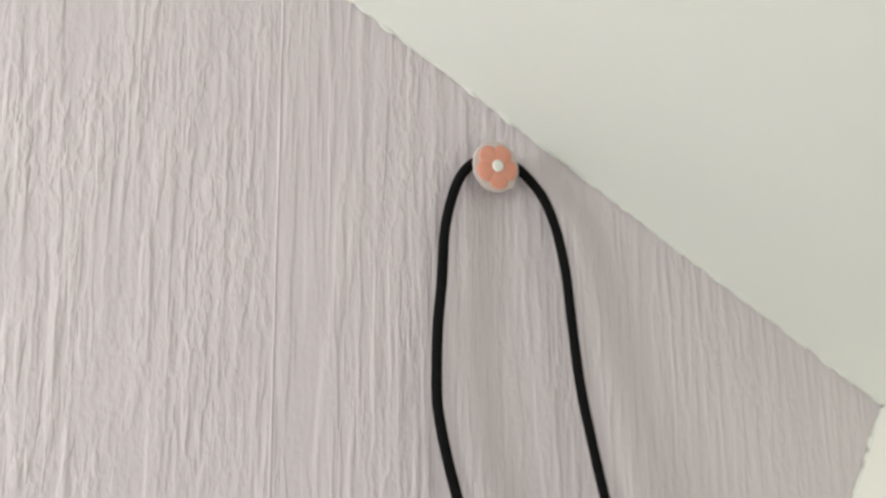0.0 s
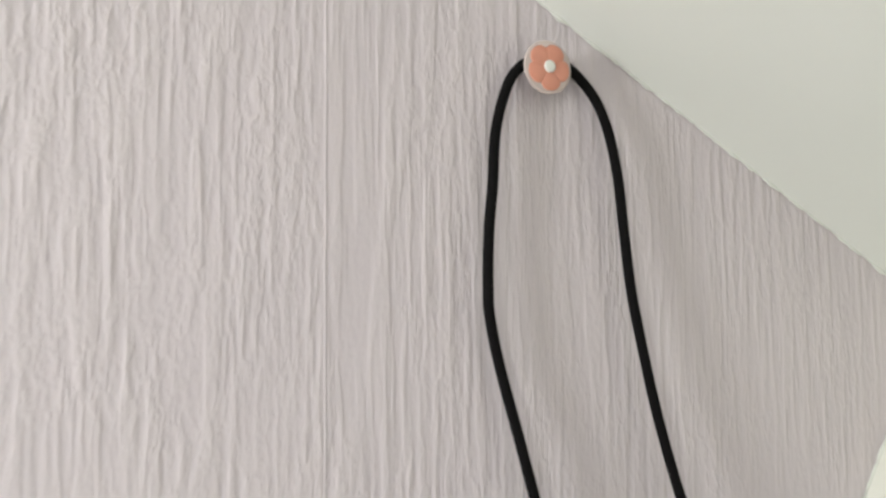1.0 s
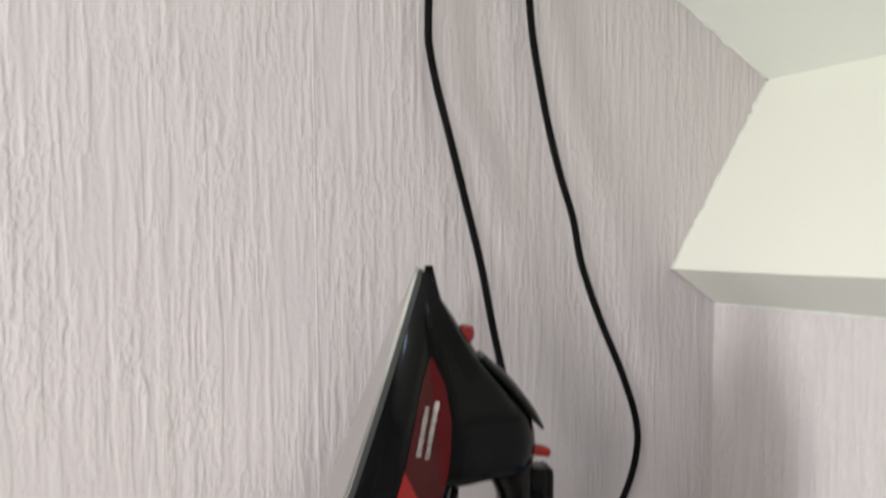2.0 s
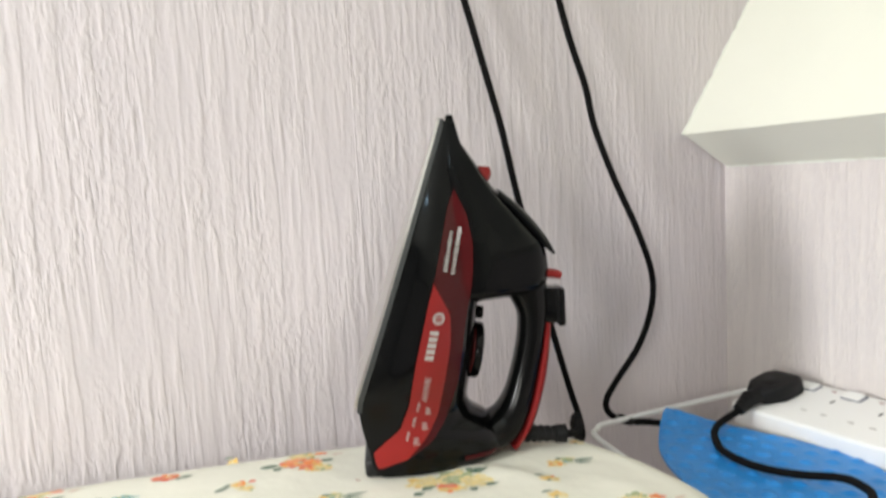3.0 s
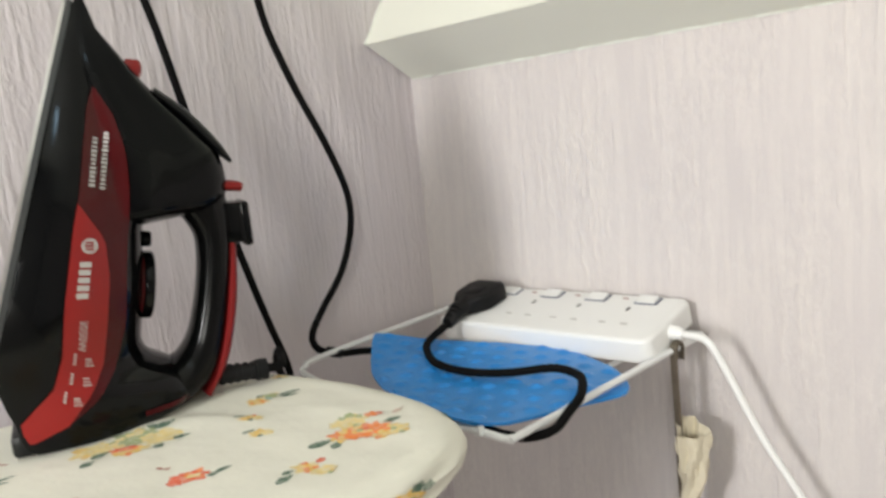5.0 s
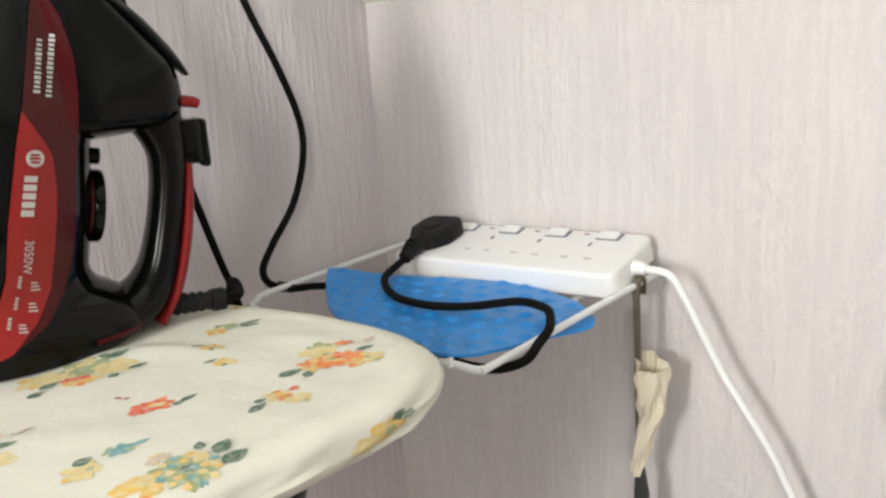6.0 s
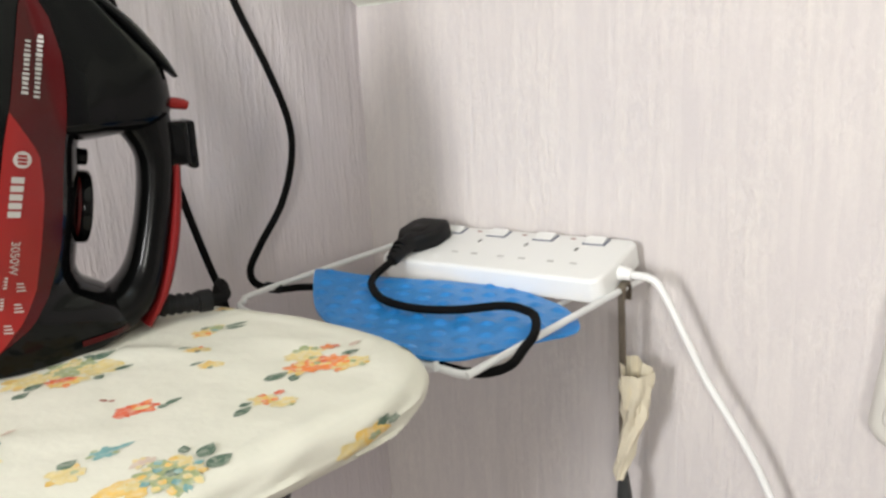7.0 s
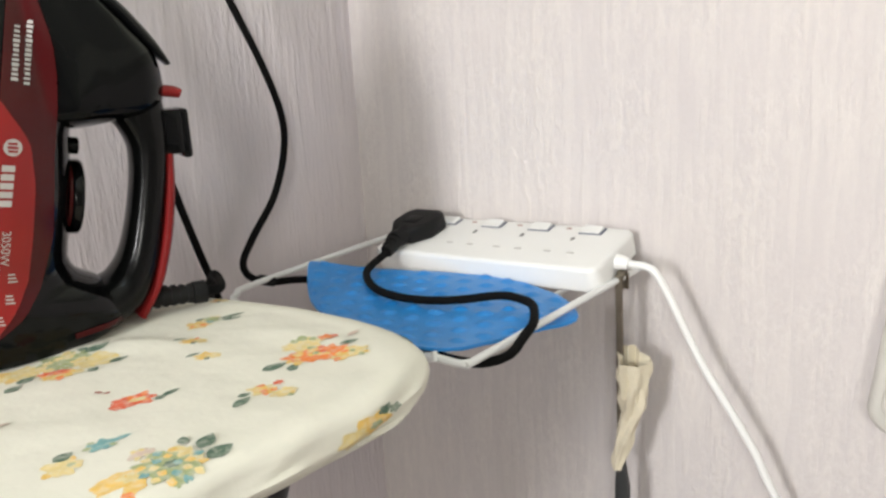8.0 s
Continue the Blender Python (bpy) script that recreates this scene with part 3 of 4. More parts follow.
for kind, x, y, size in (("big", -0.688, -0.045, 1.0), ("big", -0.499, -0.080, 1.0), ("big", -0.497, -0.222, 1.0), ("big", -0.328, -0.275, 1.05),
                         ("spray", -0.602, -0.128, 1.0), ("spray", -0.415, -0.172, 1.0), ("red", -0.593, -0.052, 1.0), ("red", -0.414, -0.244, 1.1),
                         ("yellow", -0.542, -0.040, 0.8), ("pair", -0.548, -0.098, 0.9), ("yellow", -0.546, -0.162, 1.0), ("yellow", -0.550, -0.186, 1.0),
                         ("tealpair", -0.636, -0.075, 1.0), ("sprig", -0.492, -0.152, 1.1), ("sprig", -0.323, -0.182, 1.0), ("sprig", -0.690, -0.108, 1.1),
                         ("yellow", -0.353, -0.202, 0.9), ("yellow", -0.362, -0.226, 0.9), ("pair", -0.374, -0.289, 1.0), ("yellow", -0.297, -0.150, 0.8),
                         ("bouquet", -0.446, -0.312, 0.95), ("tealpair", -0.457, -0.273, 1.0), ("mark", -0.420, -0.222, 1.0), ("mark", -0.470, -0.130, 0.6),
                         ("spray", -0.760, -0.170, 1.0), ("big", -0.800, -0.090, 1.0), ("red", -0.640, -0.200, 1.0), ("spray", -0.590, -0.270, 1.0),
                         ("tealpair", -0.720, -0.240, 1.0), ("pair", -0.880, -0.200, 1.0), ("big", -0.960, -0.150, 1.0), ("yellow", -0.520, -0.290, 1.0)):
    motif(kind, x, y, -0.35, size * 0.86)


def rim_print(x0, y0, inks):
    """Print that runs over the rolled rim."""
    i0 = min(range(len(OUTLINE)), key=lambda j: (OUTLINE[j] - Vector((x0, y0, 0))).length)
    bm = []
    for k, (ink_name, along, drop, w, h) in enumerate(inks):
        def at(u, d):
            a = (ALONG[i0] + u) % ALONG[-1]
            i = max(j for j in range(len(ALONG)) if ALONG[j] <= a)
            i2 = (i + 1) % len(OUTLINE)
            f = (a - ALONG[i]) / max((OUTLINE[i2] - OUTLINE[i]).length, 1e-6)
            d = max(d, 0.001)
            return rim_point(i, d, 0.0005 + 0.00005 * k).lerp(rim_point(i2, d, 0.0005 + 0.00005 * k), min(f, 1))
        b = bmesh.new()
        rows = []
        for m in (1.0, 0.66, 0.33):
            rows.append([b.verts.new(at(along + m * w * (1 + 0.2 * math.sin(5 * t)) * math.cos(t), drop + m * h * (1 + 0.2 * math.sin(5 * t)) * math.sin(t))) for t in [2 * math.pi * q / 20 for q in range(20)]])
        for ra, rb in zip(rows, rows[1:]):
            for q in range(20):
                b.faces.new((ra[q], ra[(q + 1) % 20], rb[(q + 1) % 20], rb[q]))
        b.faces.new(rows[-1])
        bm.append((b, INK_LIST.index(ink_name)))
    part("flower_print", joined(bm), [INKS[k] for k in INK_LIST], cover, smooth=False)


rim_print(-0.350, -0.338, (("yellow", 0.0, 0.014, 0.013, 0.005), ("straw", -0.012, 0.017, 0.009, 0.005), ("leaf", 0.009, 0.010, 0.005, 0.002), ("sage", 0.002, 0.015, 0.004, 0.002), ("leaf", 0.016, 0.012, 0.004, 0.002)))
rim_print(-0.285, -0.295, (("straw", 0.0, 0.014, 0.004, 0.009), ("leaf", -0.001, 0.005, 0.004, 0.003)))
rim_print(-0.292, -0.125, (("yellow", 0.0, 0.006, 0.006, 0.003), ("orange", 0.003, 0.007, 0.003, 0.002)))


# ---- steam iron standing on its heel ----
IRON = (-0.403, -0.114, BOARD_Z + 0.0004)
iron = thing("steam_iron", "black and red steam iron standing on its heel on the board", "iron", IRON, -20)
iron.scale.z = 0.98
mm = 0.001
SOLE = [(0, -38), (4, -42), (12, -45), (22, -46), (33, -49), (45, -51), (58, -52), (258, 21)]
HULL_R = [(0, 47), (4, 56), (12, 59), (22, 54), (30, 45), (37, 33), (45, 28), (63, 32), (87, 37), (106, 39), (120, 41), (130, 45), (140, 44), (170, 40), (200, 36), (226, 33), (245, 30), (258, 28)]
WIDTH = [(0, 43), (6, 46), (22, 49), (45, 53), (65, 56), (85, 57), (110, 55), (140, 50), (170, 42), (200, 31), (220, 22), (240, 12), (252, 5), (258, 2)]


def flank(u, v):
    """Half thickness of the hull at profile place (u, v), all in millimetres."""
    a, b, w = lerp_table(SOLE, v), lerp_table(HULL_R, v), lerp_table(WIDTH, v)
    s = min(max((u - a) / max(b - a, 1), 0), 1)
    g = 1 - lerp_table([(60, 0.028), (130, 0.040), (185, 0.065)], v) * (max(0.28 - s, 0) / 0.28) ** 2
    if s > 0.28:
        g = 1 - 0.52 * ((s - 0.28) / 0.72) ** 1.6
    if s > 0.82:
        g *= math.sqrt(max(1 - ((s - 0.82) / 0.18) ** 2, 0))
    return w * g


def hull(vs, a_of, b_of, t_of, n=20):
    rings = []
    for v in vs:
        a, b = a_of(v), b_of(v)
        us = [a + (b - a) * (1 - math.cos(math.pi * k / n)) / 2 for k in range(n + 1)]
        near = [(u * mm, -t_of(u, v) * mm, v * mm) for u in us]
        far = [(u * mm, t_of(u, v) * mm, v * mm) for u in reversed(us)]
        far[0] = (far[0][0], far[0][1] + 0.00005, far[0][2])
        rings.append(near + far)
    return loft(rings)


V_ROWS = [0, 1.5, 4, 8, 12, 17, 22, 27, 32, 37, 42, 48, 55] + list(range(63, 250, 7)) + [252, 256, 258]
part("body", hull(V_ROWS, lambda v: lerp_table(SOLE, v), lambda v: lerp_table(HULL_R, v), flank), GLOSS_BLACK, iron, "glossy black plastic body")

SH_L = [(120, 29), (128, 28), (157, 26), (187, 24), (226, 21), (262, 24)]
SH_R = [(120, 50), (123, 76), (126, 90), (131, 94.5), (141, 96), (154, 95), (163, 91.5), (184, 75), (204, 57.5), (225, 44), (241, 34), (262, 29)]


def shoulder(u, v):
    a, b = lerp_table(SH_L, v), lerp_table(SH_R, v)
    s = min(max((u - a) / max(b - a, 1), 0), 1)
    w = max(flank(a, v) - 0.4, 1.5)
    w = (w + (min(w, 15.0) - w) * s ** 1.35) * (1 + 0.09 * math.sin(math.pi * min(s / 0.5, 1)))
    return w * math.sqrt(max(1 - max((s - 0.78) / 0.22, 0) ** 2, 0.0)) * (1.0 if v > 132 else math.sqrt(max(0.08, 1 - ((132 - v) / 12.5) ** 2)))


part("front_shoulder", hull([120, 121, 123, 125, 128, 132, 137, 141, 145, 151, 157, 162, 166, 172, 180, 187, 196, 206, 216, 226, 234, 241, 250, 258, 262],
                            lambda v: lerp_table(SH_L, v), lambda v: lerp_table(SH_R, v), shoulder, 26), SHELL_DARK_GLOSS, iron, "glossy black upper shell")


def iron_sweep(path, sizes, n=6, power=2.4, seg=18, y=0.0):
    pts = smooth_path([(u * mm, y, v * mm) for u, v in path], n)
    siz = smooth_path([(a, b, 0) for a, b in sizes], n)
    return sweep(pts, [(s.x * mm, s.y * mm) for s in siz], seg, (0, 1, 0), power)


part("handle", iron_sweep([(70, 150), (75.5, 136), (80, 122), (82, 108), (81, 94), (78.5, 79), (73.5, 58), (66.5, 36), (56, 20), (41, 13)],
                          [(20, 12), (18.5, 14), (14.5, 15), (11.6, 15), (10.6, 15), (10.4, 15), (10.6, 15.5), (11.8, 18), (14, 22), (14, 27)]), GRIP_BLACK, iron, "black plastic grip")
part("handle_trim", iron_sweep([(93, 120), (92.3, 98), (89, 72), (83.4, 47), (74.5, 22), (62.5, 2.5)],
                               [(2.6, 7), (3.4, 11), (3.8, 13), (4.0, 14.5), (4.2, 16), (3.4, 16)]), TRIM_RED, iron, "red soft-touch grip strip")
part("soleplate", hull(list(range(56, 256, 8)) + [258, 260.5], lambda v: lerp_table(SOLE, v) - 3.6, lambda v: lerp_table(SOLE, v) - 1.0,
                       lambda u, v: lerp_table(WIDTH, v) * 0.90, 4), STEEL, iron, "polished steel soleplate")
part("sole_rim", hull(list(range(54, 256, 8)) + [258, 259.5], lambda v: lerp_table(SOLE, v) - 1.6, lambda v: lerp_table(SOLE, v) + 2.0,
                      lambda u, v: lerp_table(WIDTH, v) * 0.99, 4), DARK_GREY, iron, "dark grey rim above the soleplate")


def skin(u, v):
    """The outermost shell at (u, v)."""
    return max(flank(u, v), shoulder(u, v) if 121 <= v <= 260 and u > lerp_table(SH_L, v) + 0.5 else 0.0)


def decal(rows, side, proud, n=10):
    """A skin laid on the hull's flank; rows: (v, from u, to u)."""
    bm = bmesh.new()
    lines = []
    for v, a, b in rows:
        lines.append([bm.verts.new(((a + (b - a) * k / n) * mm, side * (skin(a + (b - a) * k / n, v) + proud) * mm, v * mm)) for k in range(n + 1)])
    for p, q in zip(lines, lines[1:]):
        for k in range(n):
            bm.faces.new((p[k], p[k + 1], q[k + 1], q[k]) if side > 0 else (p[k + 1], p[k], q[k], q[k + 1]))
    return bm


EDGE_L = [(9, -41), (15, -43), (22, -43.5), (30, -35), (39, -24), (57, -16.5), (86, -10.5), (128, 1), (146, 7), (197, 20), (207, 25)]
TANK_R = [(9, -38), (15, -20), (27, -1), (41, 10), (66, 20), (107, 27), (125, 31), (150, 35), (168, 36), (189, 33), (207, 25.5)]
RED_R = [(9, -38), (15, -20), (32, -4), (46, 4), (68, 9.5), (97, 15.5), (119, 16.5), (127, 13), (142, 6)]
for side in (-1, 1):
    part("tank_panel", decal([(v, lerp_table(EDGE_L, v), lerp_table(TANK_R, v)) for v in [9, 11, 13, 15, 18, 22, 26, 30, 35, 40, 46, 52, 57] + list(range(63, 207, 6)) + [207]], side, 0.7),
         DARK_RED, iron, "smoked dark red water tank panel")
    part("red_panel", decal([(v, lerp_table(EDGE_L, v), max(lerp_table(RED_R, v), lerp_table(EDGE_L, v) + 0.1)) for v in [9, 11, 13, 15, 18, 22, 26, 30, 35, 40, 46, 52, 57] + list(range(63, 140, 6)) + [142]], side, 1.1),
         RED, iron, "bright red side panel")
    part("lower_skirt", decal([(v, lerp_table(SOLE, v) + 1.5, lerp_table(EDGE_L, v) - 1.0) for v in [26, 30, 35, 40, 46, 52, 57]] + [(v, lerp_table(SOLE, v) + 1.5, lerp_table([(57, -17.5), (100, -36)], v)) for v in (63, 70, 77, 84, 92, 99)], side, 0.5), GRIP_BLACK, iron, "black lower skirt")


def print_bar(u, v, length, height, tilt, proud=1.5):
    """A pale printed bar on the near flank, its length along the reading direction."""
    bm = bmesh.new()
    c, s = math.cos(tilt), math.sin(tilt)
    vs = []
    for a, b in ((-0.5, -0.5), (0.5, -0.5), (0.5, 0.5), (-0.5, 0.5)):
        x, y = a * length, b * height
        uu, vv = u + x * c - y * s, v + x * s + y * c
        vs.append(bm.verts.new((uu * mm, -(skin(uu, vv) + proud) * mm, vv * mm)))
    bm.faces.new(vs)
    return bm


DOWN = radians(-103)                         # the print reads down along the panel
bits = [(print_bar(4.2 + 0.27 * (v - 108) * 1.0, v, 3.2, 6.2, DOWN), 0) for v in (107.5, 103.2, 98.9, 94.6, 90.3)]
part("brand_mark", joined(bits), PRINT_WHITE, iron, "plain pale bars printed on the red panel", smooth=False)
emblem = bmesh.new()
ring = [emblem.verts.new(((7.9 + 4.4 * math.cos(a)) * mm, -(skin(7.9 + 4.4 * math.cos(a), 117.5 + 4.4 * math.sin(a)) + 1.5) * mm, (117.5 + 4.4 * math.sin(a)) * mm))
        for a in [2 * math.pi * k / 20 for k in range(20)]]
emblem.faces.new(ring)
part("emblem", emblem, PRINT_WHITE, iron, "plain pale round emblem", smooth=False)
part("emblem_core", joined([(print_bar(7.9, 117.5, 1.3, 5.0, DOWN, 1.8), 0), (print_bar(7.6, 115.6, 1.2, 4.4, DOWN, 1.8), 0), (print_bar(8.2, 119.4, 1.2, 4.4, DOWN, 1.8), 0)]), RED, iron, smooth=False)
rng = random.Random(4)
bits = []
for line_u, v_top, count in ((21.0, 177, 12), (27.5, 179, 14)):
    for k in range(count):
        v = v_top - 2.35 * k
        bits.append((print_bar(line_u - 0.245 * (v_top - v), v, rng.uniform(1.1, 1.8), rng.uniform(2.4, 3.4), DOWN), 0))
tagged(part("model_mark", joined(bits), PRINT_WHITE, iron, "two rows of small pale bars", smooth=False), kind="stuff")
bits = []
for u, v, cnt in ((-9.5, 57, 4), (-13, 46, 4), (-18, 36, 4)):
    for k in range(cnt):
        bits.append((print_bar(u - 0.5 * k, v - 1.7 * k, 1.0, 1.7, DOWN), 0))
for u, v in ((-3.5, 50), (-6.5, 39), (-13, 29)):
    for a in range(3):
        bits.append((print_bar(u, v - 2.0 + 2.0 * a, 0.8, 4.6 - 0.6 * a, DOWN), 0))
part("symbol_mark", joined(bits), PRINT_WHITE, iron, "small pale symbols as plain bars", smooth=False)
font = bpy.data.curves.new("watt_mark", "FONT")
font.body, font.size, font.align_x, font.align_y = "3050W", 0.0062, "CENTER", "CENTER"
font_ob = bpy.data.objects.new("watt_mark", font)
watt = bpy.data.meshes.new_from_object(font_ob)
bpy.data.objects.remove(font_ob)
for v in watt.vertices:
    x, y = v.co.x / mm, v.co.y / mm
    uu, vv = -4.2 + x * math.cos(DOWN) - y * math.sin(DOWN), 67 + x * math.sin(DOWN) + y * math.cos(DOWN)
    v.co = (uu * mm, -(skin(uu, vv) + 1.5) * mm, vv * mm)
watt.materials.append(PRINT_WHITE)
watt_ob = new("watt_mark", watt)
watt_ob.parent = iron
watt_ob["label"] = "pale printed wattage"

# controls, spout, lid and cord sleeve
part("spray_button", iron_sweep([(44, 211), (49.5, 216.5), (51, 222)], [(6.5, 7), (6.5, 7), (4, 5)], 4), RED, iron, "red spray nozzle button")
part("filler_lid", iron_sweep([(59, 202), (76, 185.5), (91.5, 165), (100.5, 152.5)], [(3, 11), (3.5, 11), (3.5, 9), (1.2, 6)], 5), SATIN_BLACK, iron, "black water filler lid with a lip")
part("steam_button", iron_sweep([(92, 137.5), (101, 136), (105, 134.5)], [(3.6, 6), (3.6, 6), (3.0, 5)], 3), RED, iron, "small red steam button")
part("trigger", joined([(block((0.090, -0.011, 0.099), (0.102, 0.011, 0.126), 0.002), 0), (block((0.1005, -0.011, 0.096), (0.1065, 0.011, 0.126), 0.0022), 0)]), GLOSS_BLACK, iron, "glossy black spray trigger")
dial = disc(0.0220, 0.0065, 30, 0.002)
bmesh.ops.transform(dial, matrix=pose(0.0375, 0, 0.0805, 0, 101, 0), verts=dial.verts[:])
dial_ob = part("dial", dial, GLOSS_BLACK, iron, "black temperature dial")
ring_b = disc(0.0210, 0.002, 30, 0.0006)
bmesh.ops.transform(ring_b, matrix=pose(0.0337, 0, 0.0813, 0, 101, 0), verts=ring_b.verts[:])
part("dial_ring", ring_b, DARK_RED, dial_ob, "dark red ring under the dial")
knob = disc(0.005, 0.006, 16, 0.001)
bmesh.ops.transform(knob, matrix=pose(0.0415, 0, 0.110, 0, 101, 0), verts=knob.verts[:])
part("selector", knob, GLOSS_BLACK, iron)
part("heel_trim", decal([(v, 22, 52) for v in (6.5, 8.2, 10)], -1, 0.8, 8), DARK_RED, iron, "thin smoked red bar on the heel")
part("heel_foot", block((-0.051, -0.041, -0.0003), (-0.036, 0.041, 0.0135), 0.003), SATIN_BLACK, iron)
sleeve = part("cord_sleeve", sweep([(0.052, 0.0, 0.0115), (0.096, -0.004, 0.0085)], [(0.0068, 0.0068), (0.0056, 0.0056)], 14), RUBBER, iron, "ribbed black rubber cord sleeve")
for k in range(8):
    x = 0.058 + 0.0050 * k
    part("rib", sweep([(x, -0.0005 - 0.0004 * k, 0.0111 - 0.00034 * k), (x + 0.0028, -0.0008 - 0.0004 * k, 0.0109 - 0.00034 * k)], [(0.0078 - 0.0002 * k,) * 2] * 2, 14), RUBBER, sleeve)
part("end_collar", sweep([(0.096, -0.004, 0.0085), (0.104, -0.004, 0.0082)], 0.0074, 14), RUBBER, sleeve)


# ---- wire rest at the board's end ----
WIRE_R = 0.0026
rest = thing("wire_iron_rest", "white coated wire iron rest fixed to the board's end", "iron rest")
part("frame_wire", sweep(smooth_path([(-0.010, -0.050, 0.886), (-0.10, -0.047, 0.884), (-0.190, -0.044, 0.8815), (-0.204, -0.046, 0.879), (-0.212, -0.058, 0.875), (-0.222, -0.16, 0.873),
                                      (-0.231, -0.270, 0.882), (-0.2335, -0.296, 0.8835), (-0.2310, -0.3022, 0.884), (-0.224, -0.3036, 0.884), (-0.12, -0.309, 0.887), (-0.008, -0.315, 0.890)], 6), WIRE_R, 12), WIRE_WHITE, rest)
part("end_wire", sweep([(-0.009, -0.050, 0.886), (-0.008, -0.18, 0.887), (-0.008, -0.315, 0.890)], WIRE_R, 12), WIRE_WHITE, rest)
for y in (-0.190, -0.276):
    part("cross_wire", sweep([(-0.226, y + 0.010, 0.8765), (-0.12, y + 0.002, 0.8765), (-0.010, y, 0.8825)], WIRE_R * 0.9, 10), WIRE_WHITE, rest)

part("wire_end", sweep([(-0.2345, -0.280, 0.8815), (-0.2325, -0.2772, 0.8868)], WIRE_R * 0.85, 10), WIRE_WHITE, rest)

# ---- blue silicone mat ----
MAT_EDGE = smooth_path([(-0.134, -0.061, 0), (-0.131, -0.062, 0), (-0.113, -0.102, 0), (-0.094, -0.150, 0), (-0.080, -0.200, 0), (-0.078, -0.240, 0), (-0.088, -0.272, 0), (-0.100, -0.298, 0), (-0.114, -0.313, 0), (-0.130, -0.315, 0),
                        (-0.163, -0.303, 0), (-0.200, -0.291, 0), (-0.222, -0.284, 0), (-0.234, -0.260, 0), (-0.230, -0.200, 0), (-0.204, -0.140, 0), (-0.178, -0.104, 0), (-0.145, -0.069, 0), (-0.137, -0.062, 0)], 16, True)


def mat_height(x, y):
    z = 0.8835 + 0.006 * math.exp(-((y + 0.06) / 0.03) ** 2) + 0.004 * math.exp(-((x + 0.235) / 0.02) ** 2)
    z -= 0.005 * max(0.0, (-y - 0.285) / 0.04) ** 1.2
    return z + 0.0008 * noise.noise(Vector((x * 30, y * 30, 0)))


def stud(x, y):
    """Rows of rounded studs."""
    p = 0.0195
    c, s = math.cos(0.5), math.sin(0.5)
    u, v = (x * c - y * s) / p, (x * s + y * c) / p
    u += 0.5 * (math.floor(v) % 2)
    d = math.hypot(u - math.floor(u) - 0.5, v - math.floor(v) - 0.5)
    return 0.0021 * max(0.0, 1 - (d / 0.31) ** 2) ** 0.9


def mat_mesh():
    mid = Vector((-0.155, -0.19, 0))
    levels = [k / 64 for k in range(1, 65)]
    rings = []
    for s in levels:
        rings.append([])
        for p in MAT_EDGE:
            q = mid.lerp(p, s)
            rings[-1].append((q.x, q.y, mat_height(q.x, q.y) + (stud(q.x, q.y) if s < 0.96 else 0) + 0.0012))
    for s, d in ((1.004, 0.0), (1.0, -0.0014), (0.5, -0.0014), (0.02, -0.0014)):
        rings.append([(lambda q: (q.x, q.y, mat_height(q.x, q.y) + d))(mid.lerp(p, s)) for p in MAT_EDGE])
    return loft(rings)


tagged(mesh_object("silicone_mat", mat_mesh(), SILICONE), "blue studded silicone mat lying on the wire rest", "mat")

# ---- four-way extension lead ----
STRIP_BL, STRIP_BR = Vector((-0.010, -0.086, 0.9095)), Vector((-0.008, -0.308, 0.9195))
ex = (STRIP_BR - STRIP_BL).normalized()
fy = Vector((-0.0725, -0.009, -0.015))
fy = (fy - ex * fy.dot(ex)).normalized()
nz = ex.cross(fy)
if nz.z < 0:
    nz = -nz
strip_m = Matrix(((ex.x, fy.x, nz.x, STRIP_BL.x), (ex.y, fy.y, nz.y, STRIP_BL.y), (ex.z, fy.z, nz.z, STRIP_BL.z), (0, 0, 0, 1)))
L, W, D = (STRIP_BR - STRIP_BL).length, 0.075, 0.020
strip = thing("extension_lead", "white four-way extension lead with switches, resting against the wall", "extension lead")
strip.matrix_world = strip_m


def rounded_box(a, b, r_plan, r_top, seg=5):
    """A box with rounded upright corners and a softened top rim."""
    def outline(inset):
        r = max(r_plan - inset, 0.0005)
        pts = []
        for cx, cy, a0 in ((b[0] - r_plan, b[1] - r_plan, 0), (a[0] + r_plan, b[1] - r_plan, 90), (a[0] + r_plan, a[1] + r_plan, 180), (b[0] - r_plan, a[1] + r_plan, 270)):
            for k in range(seg + 1):
                t = radians(a0 + 90 * k / seg)
                pts.append((cx + r * math.cos(t), cy + r * math.sin(t)))
        return pts
    rings = [[(x, y, a[2]) for x, y in outline(0.001)], [(x, y, a[2] + 0.001) for x, y in outline(0)]]
    for k in range(5):
        t = radians(90 * k / 4)
        rings.append([(x, y, b[2] - r_top + r_top * math.sin(t)) for x, y in outline(r_top * (1 - math.cos(t)))])
    return loft(rings)


